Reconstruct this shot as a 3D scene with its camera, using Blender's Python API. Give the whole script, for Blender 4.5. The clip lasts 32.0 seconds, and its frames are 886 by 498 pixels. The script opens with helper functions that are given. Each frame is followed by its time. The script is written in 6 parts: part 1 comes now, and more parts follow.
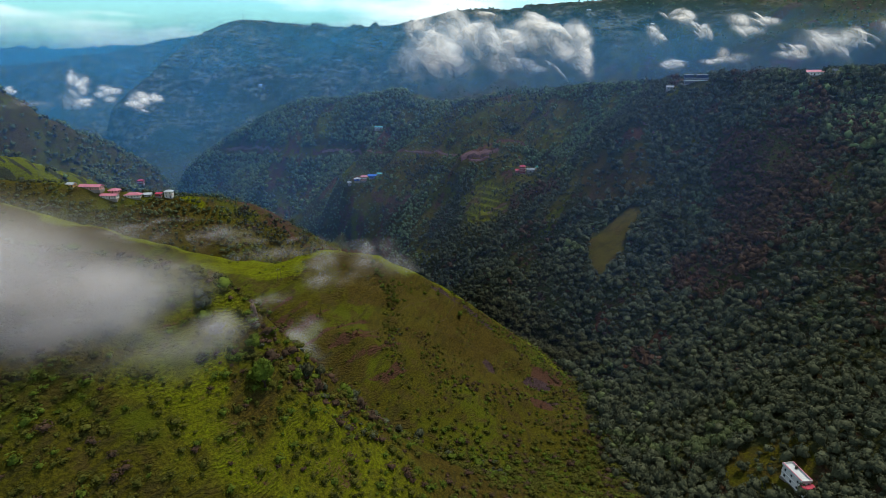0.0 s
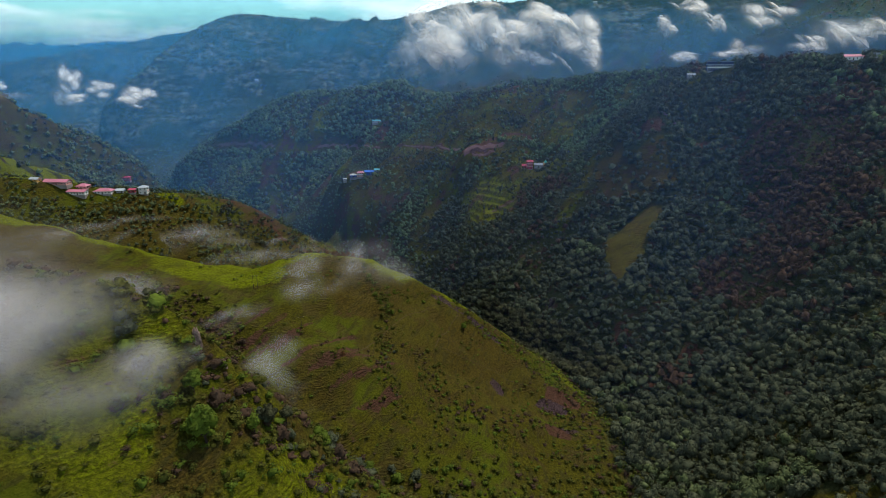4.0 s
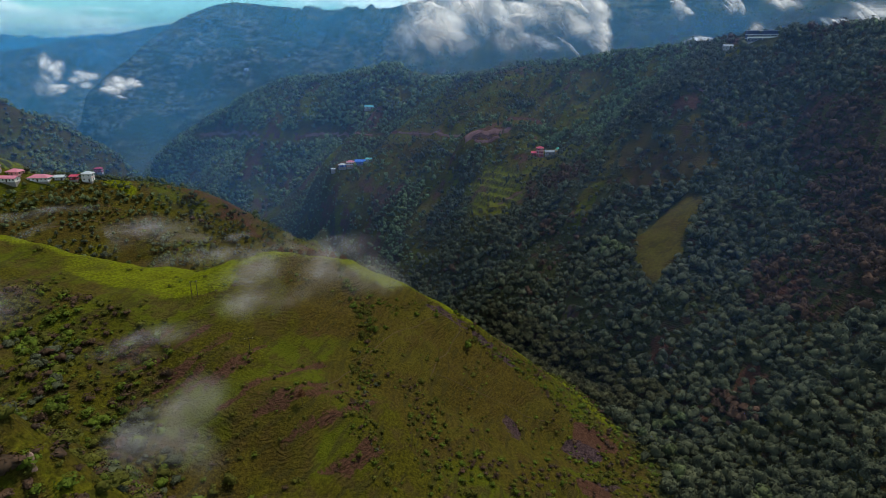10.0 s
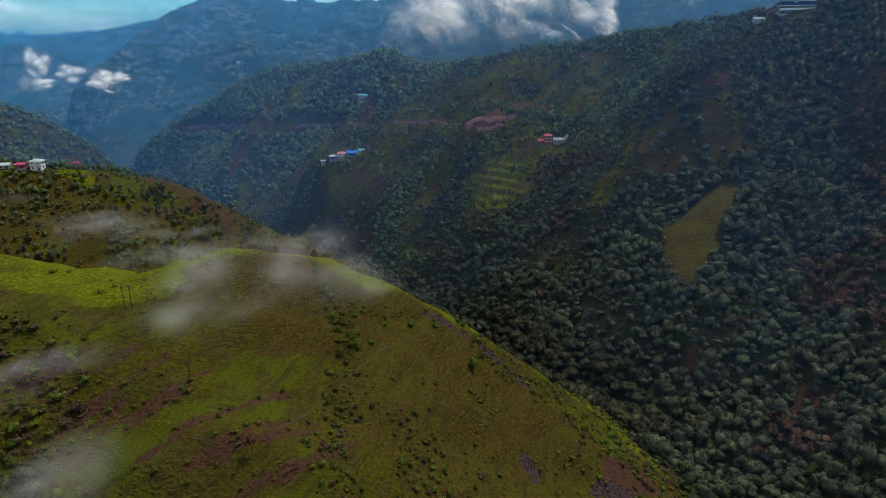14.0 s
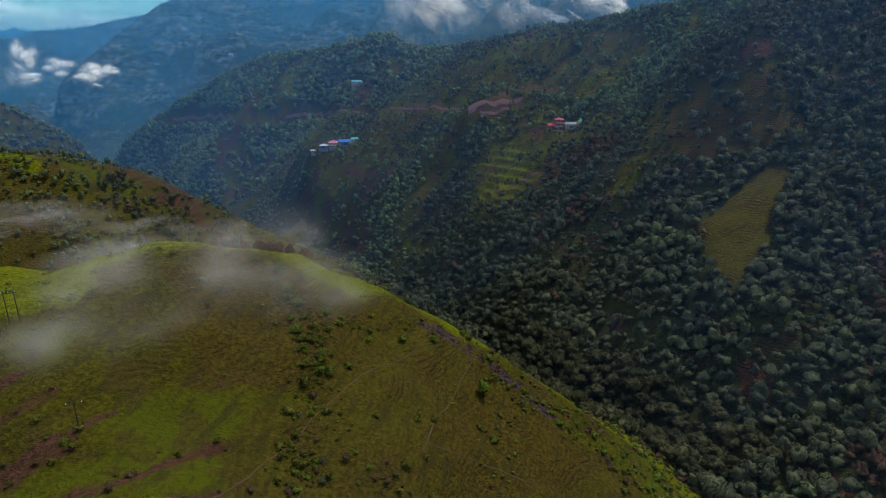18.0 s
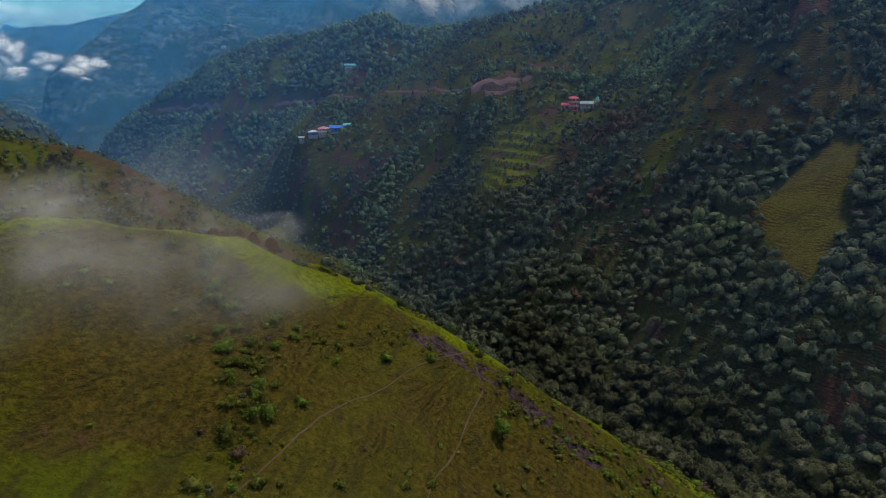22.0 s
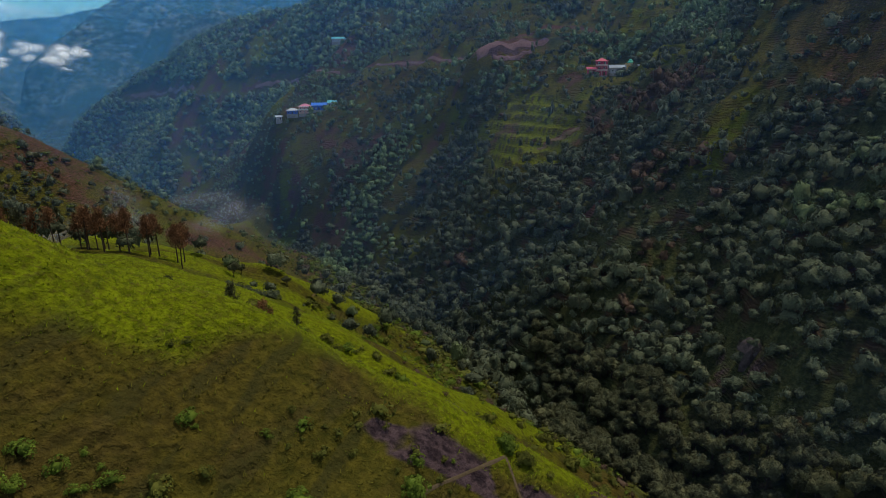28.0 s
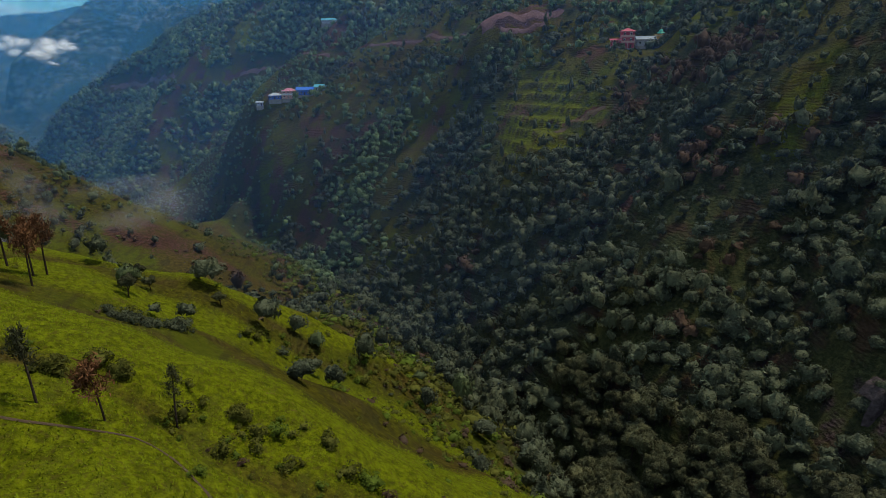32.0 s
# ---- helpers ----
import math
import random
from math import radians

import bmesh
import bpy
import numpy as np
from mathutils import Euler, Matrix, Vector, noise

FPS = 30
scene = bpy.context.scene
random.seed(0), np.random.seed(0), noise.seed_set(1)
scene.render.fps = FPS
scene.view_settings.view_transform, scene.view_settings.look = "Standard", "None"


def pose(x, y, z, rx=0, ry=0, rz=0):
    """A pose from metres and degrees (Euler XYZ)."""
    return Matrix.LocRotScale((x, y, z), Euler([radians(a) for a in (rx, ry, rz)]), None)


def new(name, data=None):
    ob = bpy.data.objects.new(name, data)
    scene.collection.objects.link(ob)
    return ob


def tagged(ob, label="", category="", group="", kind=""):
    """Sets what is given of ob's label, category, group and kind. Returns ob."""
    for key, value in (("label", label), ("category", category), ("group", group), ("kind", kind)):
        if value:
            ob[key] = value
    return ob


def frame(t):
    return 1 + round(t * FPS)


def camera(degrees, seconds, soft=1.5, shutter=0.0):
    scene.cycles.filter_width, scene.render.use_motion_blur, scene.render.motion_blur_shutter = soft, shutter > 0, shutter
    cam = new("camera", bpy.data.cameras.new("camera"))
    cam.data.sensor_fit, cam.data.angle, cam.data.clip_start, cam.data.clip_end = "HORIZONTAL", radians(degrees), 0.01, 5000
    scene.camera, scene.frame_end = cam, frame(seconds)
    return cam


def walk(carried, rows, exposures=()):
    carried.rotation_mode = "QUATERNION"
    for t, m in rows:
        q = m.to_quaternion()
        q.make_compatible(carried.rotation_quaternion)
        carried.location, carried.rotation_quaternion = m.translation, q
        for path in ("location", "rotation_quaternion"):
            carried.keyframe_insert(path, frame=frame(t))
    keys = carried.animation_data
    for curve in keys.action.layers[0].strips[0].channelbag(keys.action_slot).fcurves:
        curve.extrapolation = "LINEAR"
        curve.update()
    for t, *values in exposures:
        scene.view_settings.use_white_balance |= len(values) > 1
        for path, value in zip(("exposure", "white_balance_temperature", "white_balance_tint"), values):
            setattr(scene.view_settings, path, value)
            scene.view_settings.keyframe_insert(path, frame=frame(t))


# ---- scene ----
FOV = 73.7
cam = camera(FOV, 32.0, 0.75)
# length of the flight, height of the first eye, tilt of the camera's line, lateral factor of the lens
METRES, EYE, TILT, LEAN, TURN, SIDE = 420.0, 300.0, -17.5, 0.0, 0.0, 0.8788
ROWS = [
    (0.0, 0.0, 0.0, 0.0, 0.0, 0.0, -0.0),
    (0.5, -0.0001, 0.0146, 0.0009, 0.04, -0.01, -0.01),
    (1.0, 0.0, 0.0305, 0.0018, 0.09, -0.01, -0.0),
    (1.5, -0.0, 0.0451, 0.0028, 0.1, -0.01, -0.01),
    (2.0, -0.0, 0.0609, 0.0038, 0.11, -0.02, -0.01),
    (2.5, -0.0001, 0.0756, 0.0046, 0.12, -0.04, -0.03),
    (3.0, -0.0001, 0.0915, 0.0055, 0.12, -0.06, -0.03),
    (3.5, -0.0002, 0.1062, 0.0061, 0.13, -0.09, -0.05),
    (5.5, -0.0005, 0.1682, 0.0082, 0.13, -0.17, -0.08),
    (6.0, -0.0005, 0.1842, 0.0082, 0.12, -0.19, -0.08),
    (6.5, -0.0006, 0.1991, 0.0079, 0.11, -0.22, -0.05),
    (7.0, -0.0006, 0.2152, 0.0076, 0.09, -0.24, -0.05),
    (7.5, -0.0007, 0.2301, 0.0074, 0.08, -0.26, -0.08),
    (8.0, -0.0007, 0.2464, 0.0072, 0.05, -0.27, -0.09),
    (8.5, -0.0008, 0.2614, 0.0069, 0.03, -0.29, -0.11),
    (9.0, -0.0008, 0.2776, 0.0065, 0.01, -0.3, -0.12),
    (9.5, -0.0008, 0.2927, 0.0062, -0.0, -0.32, -0.13),
    (10.0, -0.0008, 0.3088, 0.006, -0.01, -0.33, -0.13),
    (10.5, -0.0008, 0.3237, 0.0058, -0.03, -0.35, -0.12),
    (11.0, -0.0009, 0.3398, 0.0058, -0.04, -0.37, -0.11),
    (11.5, -0.0009, 0.3548, 0.0054, -0.06, -0.38, -0.09),
    (12.0, -0.001, 0.3711, 0.0048, -0.07, -0.41, -0.06),
    (12.5, -0.0009, 0.3863, 0.004, -0.09, -0.42, -0.02),
    (13.0, -0.0011, 0.4026, 0.0035, -0.1, -0.45, 0.03),
    (13.5, -0.0012, 0.4177, 0.0028, -0.12, -0.46, 0.06),
    (14.0, -0.0013, 0.4344, 0.0017, -0.14, -0.46, 0.08),
    (14.5, -0.0013, 0.4494, 0.0007, -0.16, -0.47, 0.11),
    (16.5, -0.0015, 0.5126, -0.0018, -0.17, -0.59, 0.22),
    (17.0, -0.0015, 0.5287, -0.0027, -0.15, -0.59, 0.23),
    (17.5, -0.0015, 0.5437, -0.0034, -0.13, -0.6, 0.24),
    (18.0, -0.0016, 0.56, -0.0042, -0.12, -0.61, 0.24),
    (18.5, -0.0015, 0.5752, -0.0049, -0.1, -0.61, 0.26),
    (19.0, -0.0017, 0.5918, -0.0063, -0.11, -0.59, 0.27),
    (19.5, -0.0016, 0.6072, -0.0081, -0.1, -0.57, 0.28),
    (20.0, -0.0015, 0.6239, -0.0098, -0.09, -0.58, 0.29),
    (20.5, -0.0016, 0.6394, -0.0116, -0.08, -0.57, 0.32),
    (21.0, -0.0014, 0.6562, -0.0135, -0.06, -0.58, 0.32),
    (21.5, -0.0016, 0.6717, -0.0153, -0.06, -0.58, 0.35),
    (22.0, -0.0016, 0.6883, -0.0171, -0.04, -0.58, 0.37),
    (22.5, -0.0016, 0.7035, -0.0184, -0.04, -0.6, 0.39),
    (23.0, -0.0017, 0.7203, -0.0201, -0.04, -0.59, 0.4),
    (23.5, -0.0019, 0.7358, -0.0212, -0.06, -0.6, 0.38),
    (24.0, -0.002, 0.752, -0.0216, -0.05, -0.62, 0.39),
    (24.5, -0.002, 0.7669, -0.0219, -0.04, -0.64, 0.38),
    (25.0, -0.0023, 0.7829, -0.0223, -0.05, -0.63, 0.38),
    (25.5, -0.0024, 0.7976, -0.0226, -0.04, -0.64, 0.38),
    (27.5, -0.0018, 0.8598, -0.0241, -0.01, -0.68, 0.51),
    (28.0, -0.0017, 0.8758, -0.0246, 0.02, -0.68, 0.57),
    (28.5, -0.0016, 0.8906, -0.025, 0.04, -0.68, 0.6),
    (29.0, -0.0014, 0.9067, -0.0255, 0.06, -0.68, 0.64),
    (29.5, -0.0013, 0.9216, -0.026, 0.07, -0.68, 0.66),
    (30.0, -0.0012, 0.9377, -0.0265, 0.08, -0.67, 0.66),
    (30.5, -0.0013, 0.9524, -0.0259, 0.08, -0.69, 0.69),
    (31.0, -0.0012, 0.9682, -0.0252, 0.08, -0.69, 0.7),
    (31.5, -0.0013, 0.9828, -0.0247, 0.09, -0.69, 0.69),
    (32.0, -0.0015, 0.9985, -0.0238, 0.08, -0.7, 0.67),
]
walk(cam, [(t, pose(0, 0, EYE, TILT, LEAN, TURN) @ pose(METRES * SIDE * x, METRES * y, METRES * SIDE * z, 90 + SIDE * pitch, roll, SIDE * yaw)) for t, x, y, z, yaw, pitch, roll in ROWS])

# ---- sky, sun ----
SUN_ELEVATION, SUN_AZIMUTH = radians(64), radians(50)  # azimuth from +y towards +x
scene.view_settings.exposure = 0.0
scene.cycles.transparent_max_bounces = 48
world = bpy.data.worlds.new("sky")
scene.world = world
world.use_nodes = True
wn, wl = world.node_tree.nodes, world.node_tree.links
wn.clear()
w_out = wn.new("ShaderNodeOutputWorld")
w_bg = wn.new("ShaderNodeBackground")
w_sky = wn.new("ShaderNodeTexSky")
w_sky.sky_type, w_sky.sun_disc = "NISHITA", False
w_sky.sun_elevation, w_sky.sun_rotation = SUN_ELEVATION, SUN_AZIMUTH
w_sky.air_density, w_sky.dust_density, w_sky.ozone_density = 1.6, 0.3, 4.0
w_co = wn.new("ShaderNodeTexCoord")
w_map = wn.new("ShaderNodeMapping")
w_map.inputs["Scale"].default_value = (2.2, 2.2, 11.0)
w_noise = wn.new("ShaderNodeTexNoise")
w_noise.inputs["Scale"].default_value, w_noise.inputs["Detail"].default_value = 1.6, 7.0
w_ramp = wn.new("ShaderNodeValToRGB")
w_ramp.color_ramp.elements[0].position, w_ramp.color_ramp.elements[1].position = 0.47, 0.74
w_mix = wn.new("ShaderNodeMix")
w_mix.data_type = "RGBA"
# the cloud sheet is brightest low down
w_sep, w_low, w_white = wn.new("ShaderNodeSeparateXYZ"), wn.new("ShaderNodeMapRange"), wn.new("ShaderNodeMix")
w_white.data_type, w_low.interpolation_type = "RGBA", "SMOOTHSTEP"
w_low.inputs["From Min"].default_value, w_low.inputs["From Max"].default_value = 0.08, 0.5
w_white.inputs[6].default_value, w_white.inputs[7].default_value = (17.0, 17.6, 18.0, 1), (3.4, 4.4, 5.5, 1)
wl.new(w_co.outputs["Generated"], w_sep.inputs[0])
wl.new(w_sep.outputs["Z"], w_low.inputs["Value"])
wl.new(w_low.outputs[0], w_white.inputs[0])
wl.new(w_white.outputs[2], w_mix.inputs[7])
wl.new(w_co.outputs["Generated"], w_map.inputs["Vector"])
wl.new(w_map.outputs["Vector"], w_noise.inputs["Vector"])
wl.new(w_noise.outputs["Fac"], w_ramp.inputs["Fac"])
# overhead the clouds close up; blue shows low down only
w_over, w_cover = wn.new("ShaderNodeMapRange"), wn.new("ShaderNodeMath")
w_over.interpolation_type, w_cover.operation = "SMOOTHSTEP", "MAXIMUM"
w_over.inputs["From Min"].default_value, w_over.inputs["From Max"].default_value = 0.14, 0.42
wl.new(w_sep.outputs["Z"], w_over.inputs["Value"])
wl.new(w_over.outputs[0], w_cover.inputs[0])
wl.new(w_ramp.outputs["Color"], w_cover.inputs[1])
wl.new(w_cover.outputs[0], w_mix.inputs[0])
w_tint = wn.new("ShaderNodeMix")
w_tint.data_type, w_tint.blend_type = "RGBA", "MULTIPLY"
w_tint.inputs[0].default_value = 1.0
w_tint.inputs[7].default_value = (0.70, 1.42, 1.78, 1)  # a deep cyan monsoon sky
wl.new(w_sky.outputs["Color"], w_tint.inputs[6])
wl.new(w_tint.outputs[2], w_mix.inputs[6])
wl.new(w_mix.outputs[2], w_bg.inputs["Color"])
w_bg.inputs["Strength"].default_value = 0.105
wl.new(w_bg.outputs["Background"], w_out.inputs["Surface"])

sun = new("sun", bpy.data.lights.new("sun", "SUN"))
sun.data.energy, sun.data.angle, sun.data.color = 3.1, radians(6), (1.0, 0.90, 0.70)
to_sun = Vector((math.sin(SUN_AZIMUTH) * math.cos(SUN_ELEVATION), math.cos(SUN_AZIMUTH) * math.cos(SUN_ELEVATION), math.sin(SUN_ELEVATION)))
sun.matrix_world = Matrix.Translation((0, 0, 900)) @ to_sun.to_track_quat("Z", "Y").to_matrix().to_4x4()

# ---- materials ----
def material(name, colour, rough=0.8, vary=0.25, scale=0.6, bump=0.3, metal=0.0, spec=0.25, second=None, island=0.0, per_object=0.0):
    """A surface with colour that varies at two scales and fine relief, sizes in metres."""
    m = bpy.data.materials.new(name)
    m.use_nodes = True
    n, l = m.node_tree.nodes, m.node_tree.links
    b = n["Principled BSDF"]
    b.inputs["Roughness"].default_value, b.inputs["Metallic"].default_value = rough, metal
    b.inputs["Specular IOR Level"].default_value = spec
    geo = n.new("ShaderNodeNewGeometry")
    big, small = n.new("ShaderNodeTexNoise"), n.new("ShaderNodeTexNoise")
    big.inputs["Scale"].default_value, big.inputs["Detail"].default_value = scale * 0.12, 4
    small.inputs["Scale"].default_value, small.inputs["Detail"].default_value = scale * 1.7, 5
    for t in (big, small):
        l.new(geo.outputs["Position"], t.inputs["Vector"])
    add = n.new("ShaderNodeMath")
    add.operation = "ADD"
    l.new(big.outputs["Fac"], add.inputs[0])
    l.new(small.outputs["Fac"], add.inputs[1])
    value = add.outputs[0]
    for out, amount in ((geo.outputs["Random Per Island"], island), (None, per_object)):
        if amount:
            if out is None:
                info = n.new("ShaderNodeObjectInfo")
                out = info.outputs["Random"]
            more = n.new("ShaderNodeMath")
            more.operation = "MULTIPLY_ADD"
            more.inputs[1].default_value = amount
            l.new(out, more.inputs[0])
            l.new(value, more.inputs[2])
            value = more.outputs[0]
    ramp = n.new("ShaderNodeMapRange")
    extra = island + per_object
    ramp.inputs["From Min"].default_value, ramp.inputs["From Max"].default_value = 0.65 + 0.1 * extra, 1.35 + 0.9 * extra
    l.new(value, ramp.inputs["Value"])
    mix = n.new("ShaderNodeMix")
    mix.data_type = "RGBA"
    lo = second or [c * (1 - vary) for c in colour]
    hi = [min(1, c * (1 + vary)) for c in colour]
    mix.inputs[6].default_value, mix.inputs[7].default_value = (*lo, 1), (*hi, 1)
    l.new(ramp.outputs[0], mix.inputs[0])
    l.new(mix.outputs[2], b.inputs["Base Color"])
    if bump:
        bp = n.new("ShaderNodeBump")
        bp.inputs["Strength"].default_value, bp.inputs["Distance"].default_value = bump, 0.5 / scale
        l.new(small.outputs["Fac"], bp.inputs["Height"])
        l.new(bp.outputs[0], b.inputs["Normal"])
    return m


LEAF = material("oak_leaves", (0.078, 0.088, 0.050), 0.8, 0.35, 1.3, 1.0, 0, 0.1, (0.015, 0.021, 0.015), 0.5, 0.0)
LEAF_NEAR = material("oak_leaves_near", (0.072, 0.073, 0.036), 0.8, 0.4, 1.5, 1.0, 0, 0.1, (0.010, 0.013, 0.007), 0.4, 0.45)
# hill foliage: sunlight is put into this green, brighter than the oaks
LEAF_SUNLIT = material("sunlit_hill_leaves", (0.118, 0.162, 0.066), 0.8, 0.3, 0.9, 0.0, 0, 0.1, (0.040, 0.058, 0.028), 0.5)
LEAF_BROWN = material("dry_leaves", (0.074, 0.043, 0.028), 0.85, 0.3, 0.9, 0.0, 0, 0.1, (0.034, 0.026, 0.018), 0.5)
LEAF_FRESH = material("fresh_leaves", (0.084, 0.118, 0.014), 0.8, 0.35, 0.9, 0.0, 0, 0.05, (0.028, 0.042, 0.007), 0.5)
LEAF_MID = material("lighter_oak_leaves", (0.096, 0.120, 0.052), 0.8, 0.35, 0.9, 0.5, 0, 0.1, (0.026, 0.036, 0.016), 0.5)
SHRUB = material("shrub_leaves", (0.084, 0.086, 0.016), 0.85, 0.35, 0.9, 0.0, 0, 0.04, (0.026, 0.029, 0.007), 0.55)
PINE = material("pine_needles", (0.060, 0.062, 0.024), 0.8, 0.3, 1.2, 0.4, 0, 0.2, (0.024, 0.026, 0.014), 0.6)
PINE_DRY = material("dry_pine_needles", (0.170, 0.075, 0.032), 0.85, 0.3, 1.2, 0.4, 0, 0.15, (0.050, 0.026, 0.014), 0.6)
BARK = material("bark", (0.050, 0.036, 0.028), 0.95, 0.4, 3.0, 0.6, 0, 0.1)
PATH_SOIL = material("trodden_soil", (0.070, 0.050, 0.030), 0.95, 0.3, 1.0, 0.4, 0, 0.1)
ROAD_SOIL = material("road_earth", (0.115, 0.068, 0.060), 0.95, 0.35, 0.4, 0.4, 0, 0.1)
SCAR = material("pink_cutting", (0.140, 0.082, 0.088), 0.95, 0.35, 0.6, 0.6, 0, 0.1, (0.060, 0.036, 0.036))
GRASS_BLADE = material("grass_blades", (0.150, 0.190, 0.006), 0.85, 0.25, 0.5, 0.0, 0, 0.05, (0.105, 0.125, 0.006), 0.6)
DRY_BLADE = material("dry_grass_blades", (0.092, 0.078, 0.012), 0.9, 0.3, 0.4, 0.0, 0, 0.04, (0.050, 0.046, 0.008), 0.6)
PINK_WALL = material("pink_plaster", (0.55, 0.30, 0.27), 0.85, 0.15, 1.5, 0.1)
WHITE_WALL = material("white_plaster", (0.70, 0.69, 0.66), 0.85, 0.12, 1.5, 0.1)
RED_WALL = material("red_plaster", (0.34, 0.05, 0.085), 0.8, 0.2, 1.5, 0.1)
YELLOW_WALL = material("ochre_plaster", (0.60, 0.36, 0.12), 0.8, 0.15, 1.5, 0.1)
BLUE_WALL = material("blue_plaster", (0.05, 0.12, 0.42), 0.8, 0.2, 1.5, 0.1)
NAVY_WALL = material("navy_plaster", (0.030, 0.045, 0.110), 0.8, 0.2, 1.5, 0.1)
GREY_WALL = material("grey_plaster", (0.34, 0.34, 0.36), 0.85, 0.2, 1.5, 0.1)
STONE = material("grey_stone", (0.26, 0.24, 0.23), 0.9, 0.35, 1.2, 0.5)
PINK_ROOF = material("pink_sheet_roof", (0.48, 0.17, 0.24), 0.6, 0.25, 1.0, 0.1)
RED_ROOF = material("red_sheet_roof", (0.38, 0.035, 0.075), 0.6, 0.25, 1.0, 0.1)
BLUE_ROOF = material("blue_sheet_roof", (0.03, 0.14, 0.55), 0.5, 0.25, 1.0, 0.1)
TEAL_ROOF = material("teal_sheet_roof", (0.10, 0.38, 0.42), 0.5, 0.25, 1.0, 0.1)
GREY_ROOF = material("slate_roof", (0.20, 0.24, 0.29), 0.7, 0.25, 1.0, 0.3)
TIN_ROOF = material("tin_roof", (0.42, 0.46, 0.50), 0.5, 0.15, 1.0, 0.1, 0.3)
GREEN_ROOF = material("green_roof", (0.06, 0.40, 0.26), 0.5, 0.2, 1.0, 0.1)
DARK_WOOD = material("dark_wood", (0.06, 0.045, 0.035), 0.8, 0.3, 3.0, 0.3)
PANE = material("window_pane", (0.03, 0.04, 0.05), 0.15, 0.1, 1.0, 0.0, 0, 0.5)
METAL = material("galvanised_metal", (0.30, 0.31, 0.33), 0.5, 0.2, 3.0, 0.1, 0.6)


def ground_material():
    m = bpy.data.materials.new("hillside")
    m.use_nodes = True
    n, l = m.node_tree.nodes, m.node_tree.links
    b = n["Principled BSDF"]
    b.inputs["Roughness"].default_value, b.inputs["Specular IOR Level"].default_value = 0.95, 0.03
    geo = n.new("ShaderNodeNewGeometry")

    def noise_at(scale, detail, rough=0.55, squash=None, lean=0.0):
        t = n.new("ShaderNodeTexNoise")
        t.inputs["Scale"].default_value, t.inputs["Detail"].default_value, t.inputs["Roughness"].default_value = scale, detail, rough
        if squash:
            tilt, mp = n.new("ShaderNodeMapping"), n.new("ShaderNodeMapping")
            tilt.inputs["Rotation"].default_value = (0, lean, 0)
            mp.inputs["Scale"].default_value = squash
            l.new(geo.outputs["Position"], tilt.inputs["Vector"])
            l.new(tilt.outputs[0], mp.inputs["Vector"])
            l.new(mp.outputs[0], t.inputs["Vector"])
        else:
            l.new(geo.outputs["Position"], t.inputs["Vector"])
        return t.outputs["Fac"]

    def mask(name):
        a = n.new("ShaderNodeAttribute")
        a.attribute_name = name
        return a.outputs["Fac"]

    def math_node(op, a, b_, clamp=False):
        t = n.new("ShaderNodeMath")
        t.operation, t.use_clamp = op, clamp
        for k, v in enumerate((a, b_)):
            if isinstance(v, (int, float)):
                t.inputs[k].default_value = v
            else:
                l.new(v, t.inputs[k])
        return t.outputs[0]

    def spread(v, lo, hi):
        t = n.new("ShaderNodeMapRange")
        t.interpolation_type = "SMOOTHSTEP"
        t.inputs["From Min"].default_value, t.inputs["From Max"].default_value = lo, hi
        l.new(v, t.inputs["Value"])
        return t.outputs[0]

    def mixed(f, a, c):
        t = n.new("ShaderNodeMix")
        t.data_type = "RGBA"
        l.new(f, t.inputs[0])
        for k, v in ((6, a), (7, c)):
            if isinstance(v, tuple):
                t.inputs[k].default_value = (*v, 1)
            else:
                l.new(v, t.inputs[k])
        return t.outputs[2]

    big, mid, fine, tracks = noise_at(0.018, 5), noise_at(0.11, 6), noise_at(0.9, 7, 0.65), noise_at(0.22, 4, 0.5, (0.4, 0.4, 2.4), 0.42)
    wood = mixed(spread(fine, 0.35, 0.7), (0.026, 0.032, 0.012), (0.060, 0.064, 0.024))
    wood = mixed(spread(mid, 0.5, 0.68), wood, (0.060, 0.036, 0.022))
    olive = mixed(spread(fine, 0.32, 0.68), (0.031, 0.030, 0.005), (0.088, 0.079, 0.008))
    olive = mixed(math_node("MULTIPLY", spread(big, 0.44, 0.60), 0.6), olive, (0.074, 0.096, 0.006))
    olive = mixed(math_node("MULTIPLY", spread(mid, 0.49, 0.64), 0.6), olive, (0.070, 0.050, 0.018))
    olive = mixed(math_node("MULTIPLY", spread(math_node("ADD", mask("brown"), math_node("SUBTRACT", mid, 0.5)), 0.3, 0.8), 0.62), olive, mixed(spread(fine, 0.3, 0.7), (0.034, 0.023, 0.008), (0.092, 0.060, 0.014)))
    olive = mixed(math_node("MULTIPLY", spread(tracks, 0.52, 0.64), 0.6), olive, (0.036, 0.034, 0.012))
    fresh = mixed(spread(fine, 0.3, 0.7), (0.058, 0.072, 0.003), (0.168, 0.196, 0.005))
    fresh = mixed(math_node("MULTIPLY", spread(tracks, 0.54, 0.66), 0.3), fresh, (0.085, 0.090, 0.016))
    clod = noise_at(1.5, 5, 0.6, (1, 1, 1.8))
    fresh = mixed(math_node("MULTIPLY", spread(clod, 0.50, 0.66), 0.55), fresh, (0.075, 0.058, 0.014))
    # cattle treads: narrow steps that follow the contour
    sep = n.new("ShaderNodeSeparateXYZ")
    l.new(geo.outputs["Position"], sep.inputs[0])
    wobble = math_node("ADD", math_node("MULTIPLY", noise_at(0.03, 3, 0.5), 7.0), math_node("MULTIPLY", noise_at(0.22, 5, 0.65), 3.2))
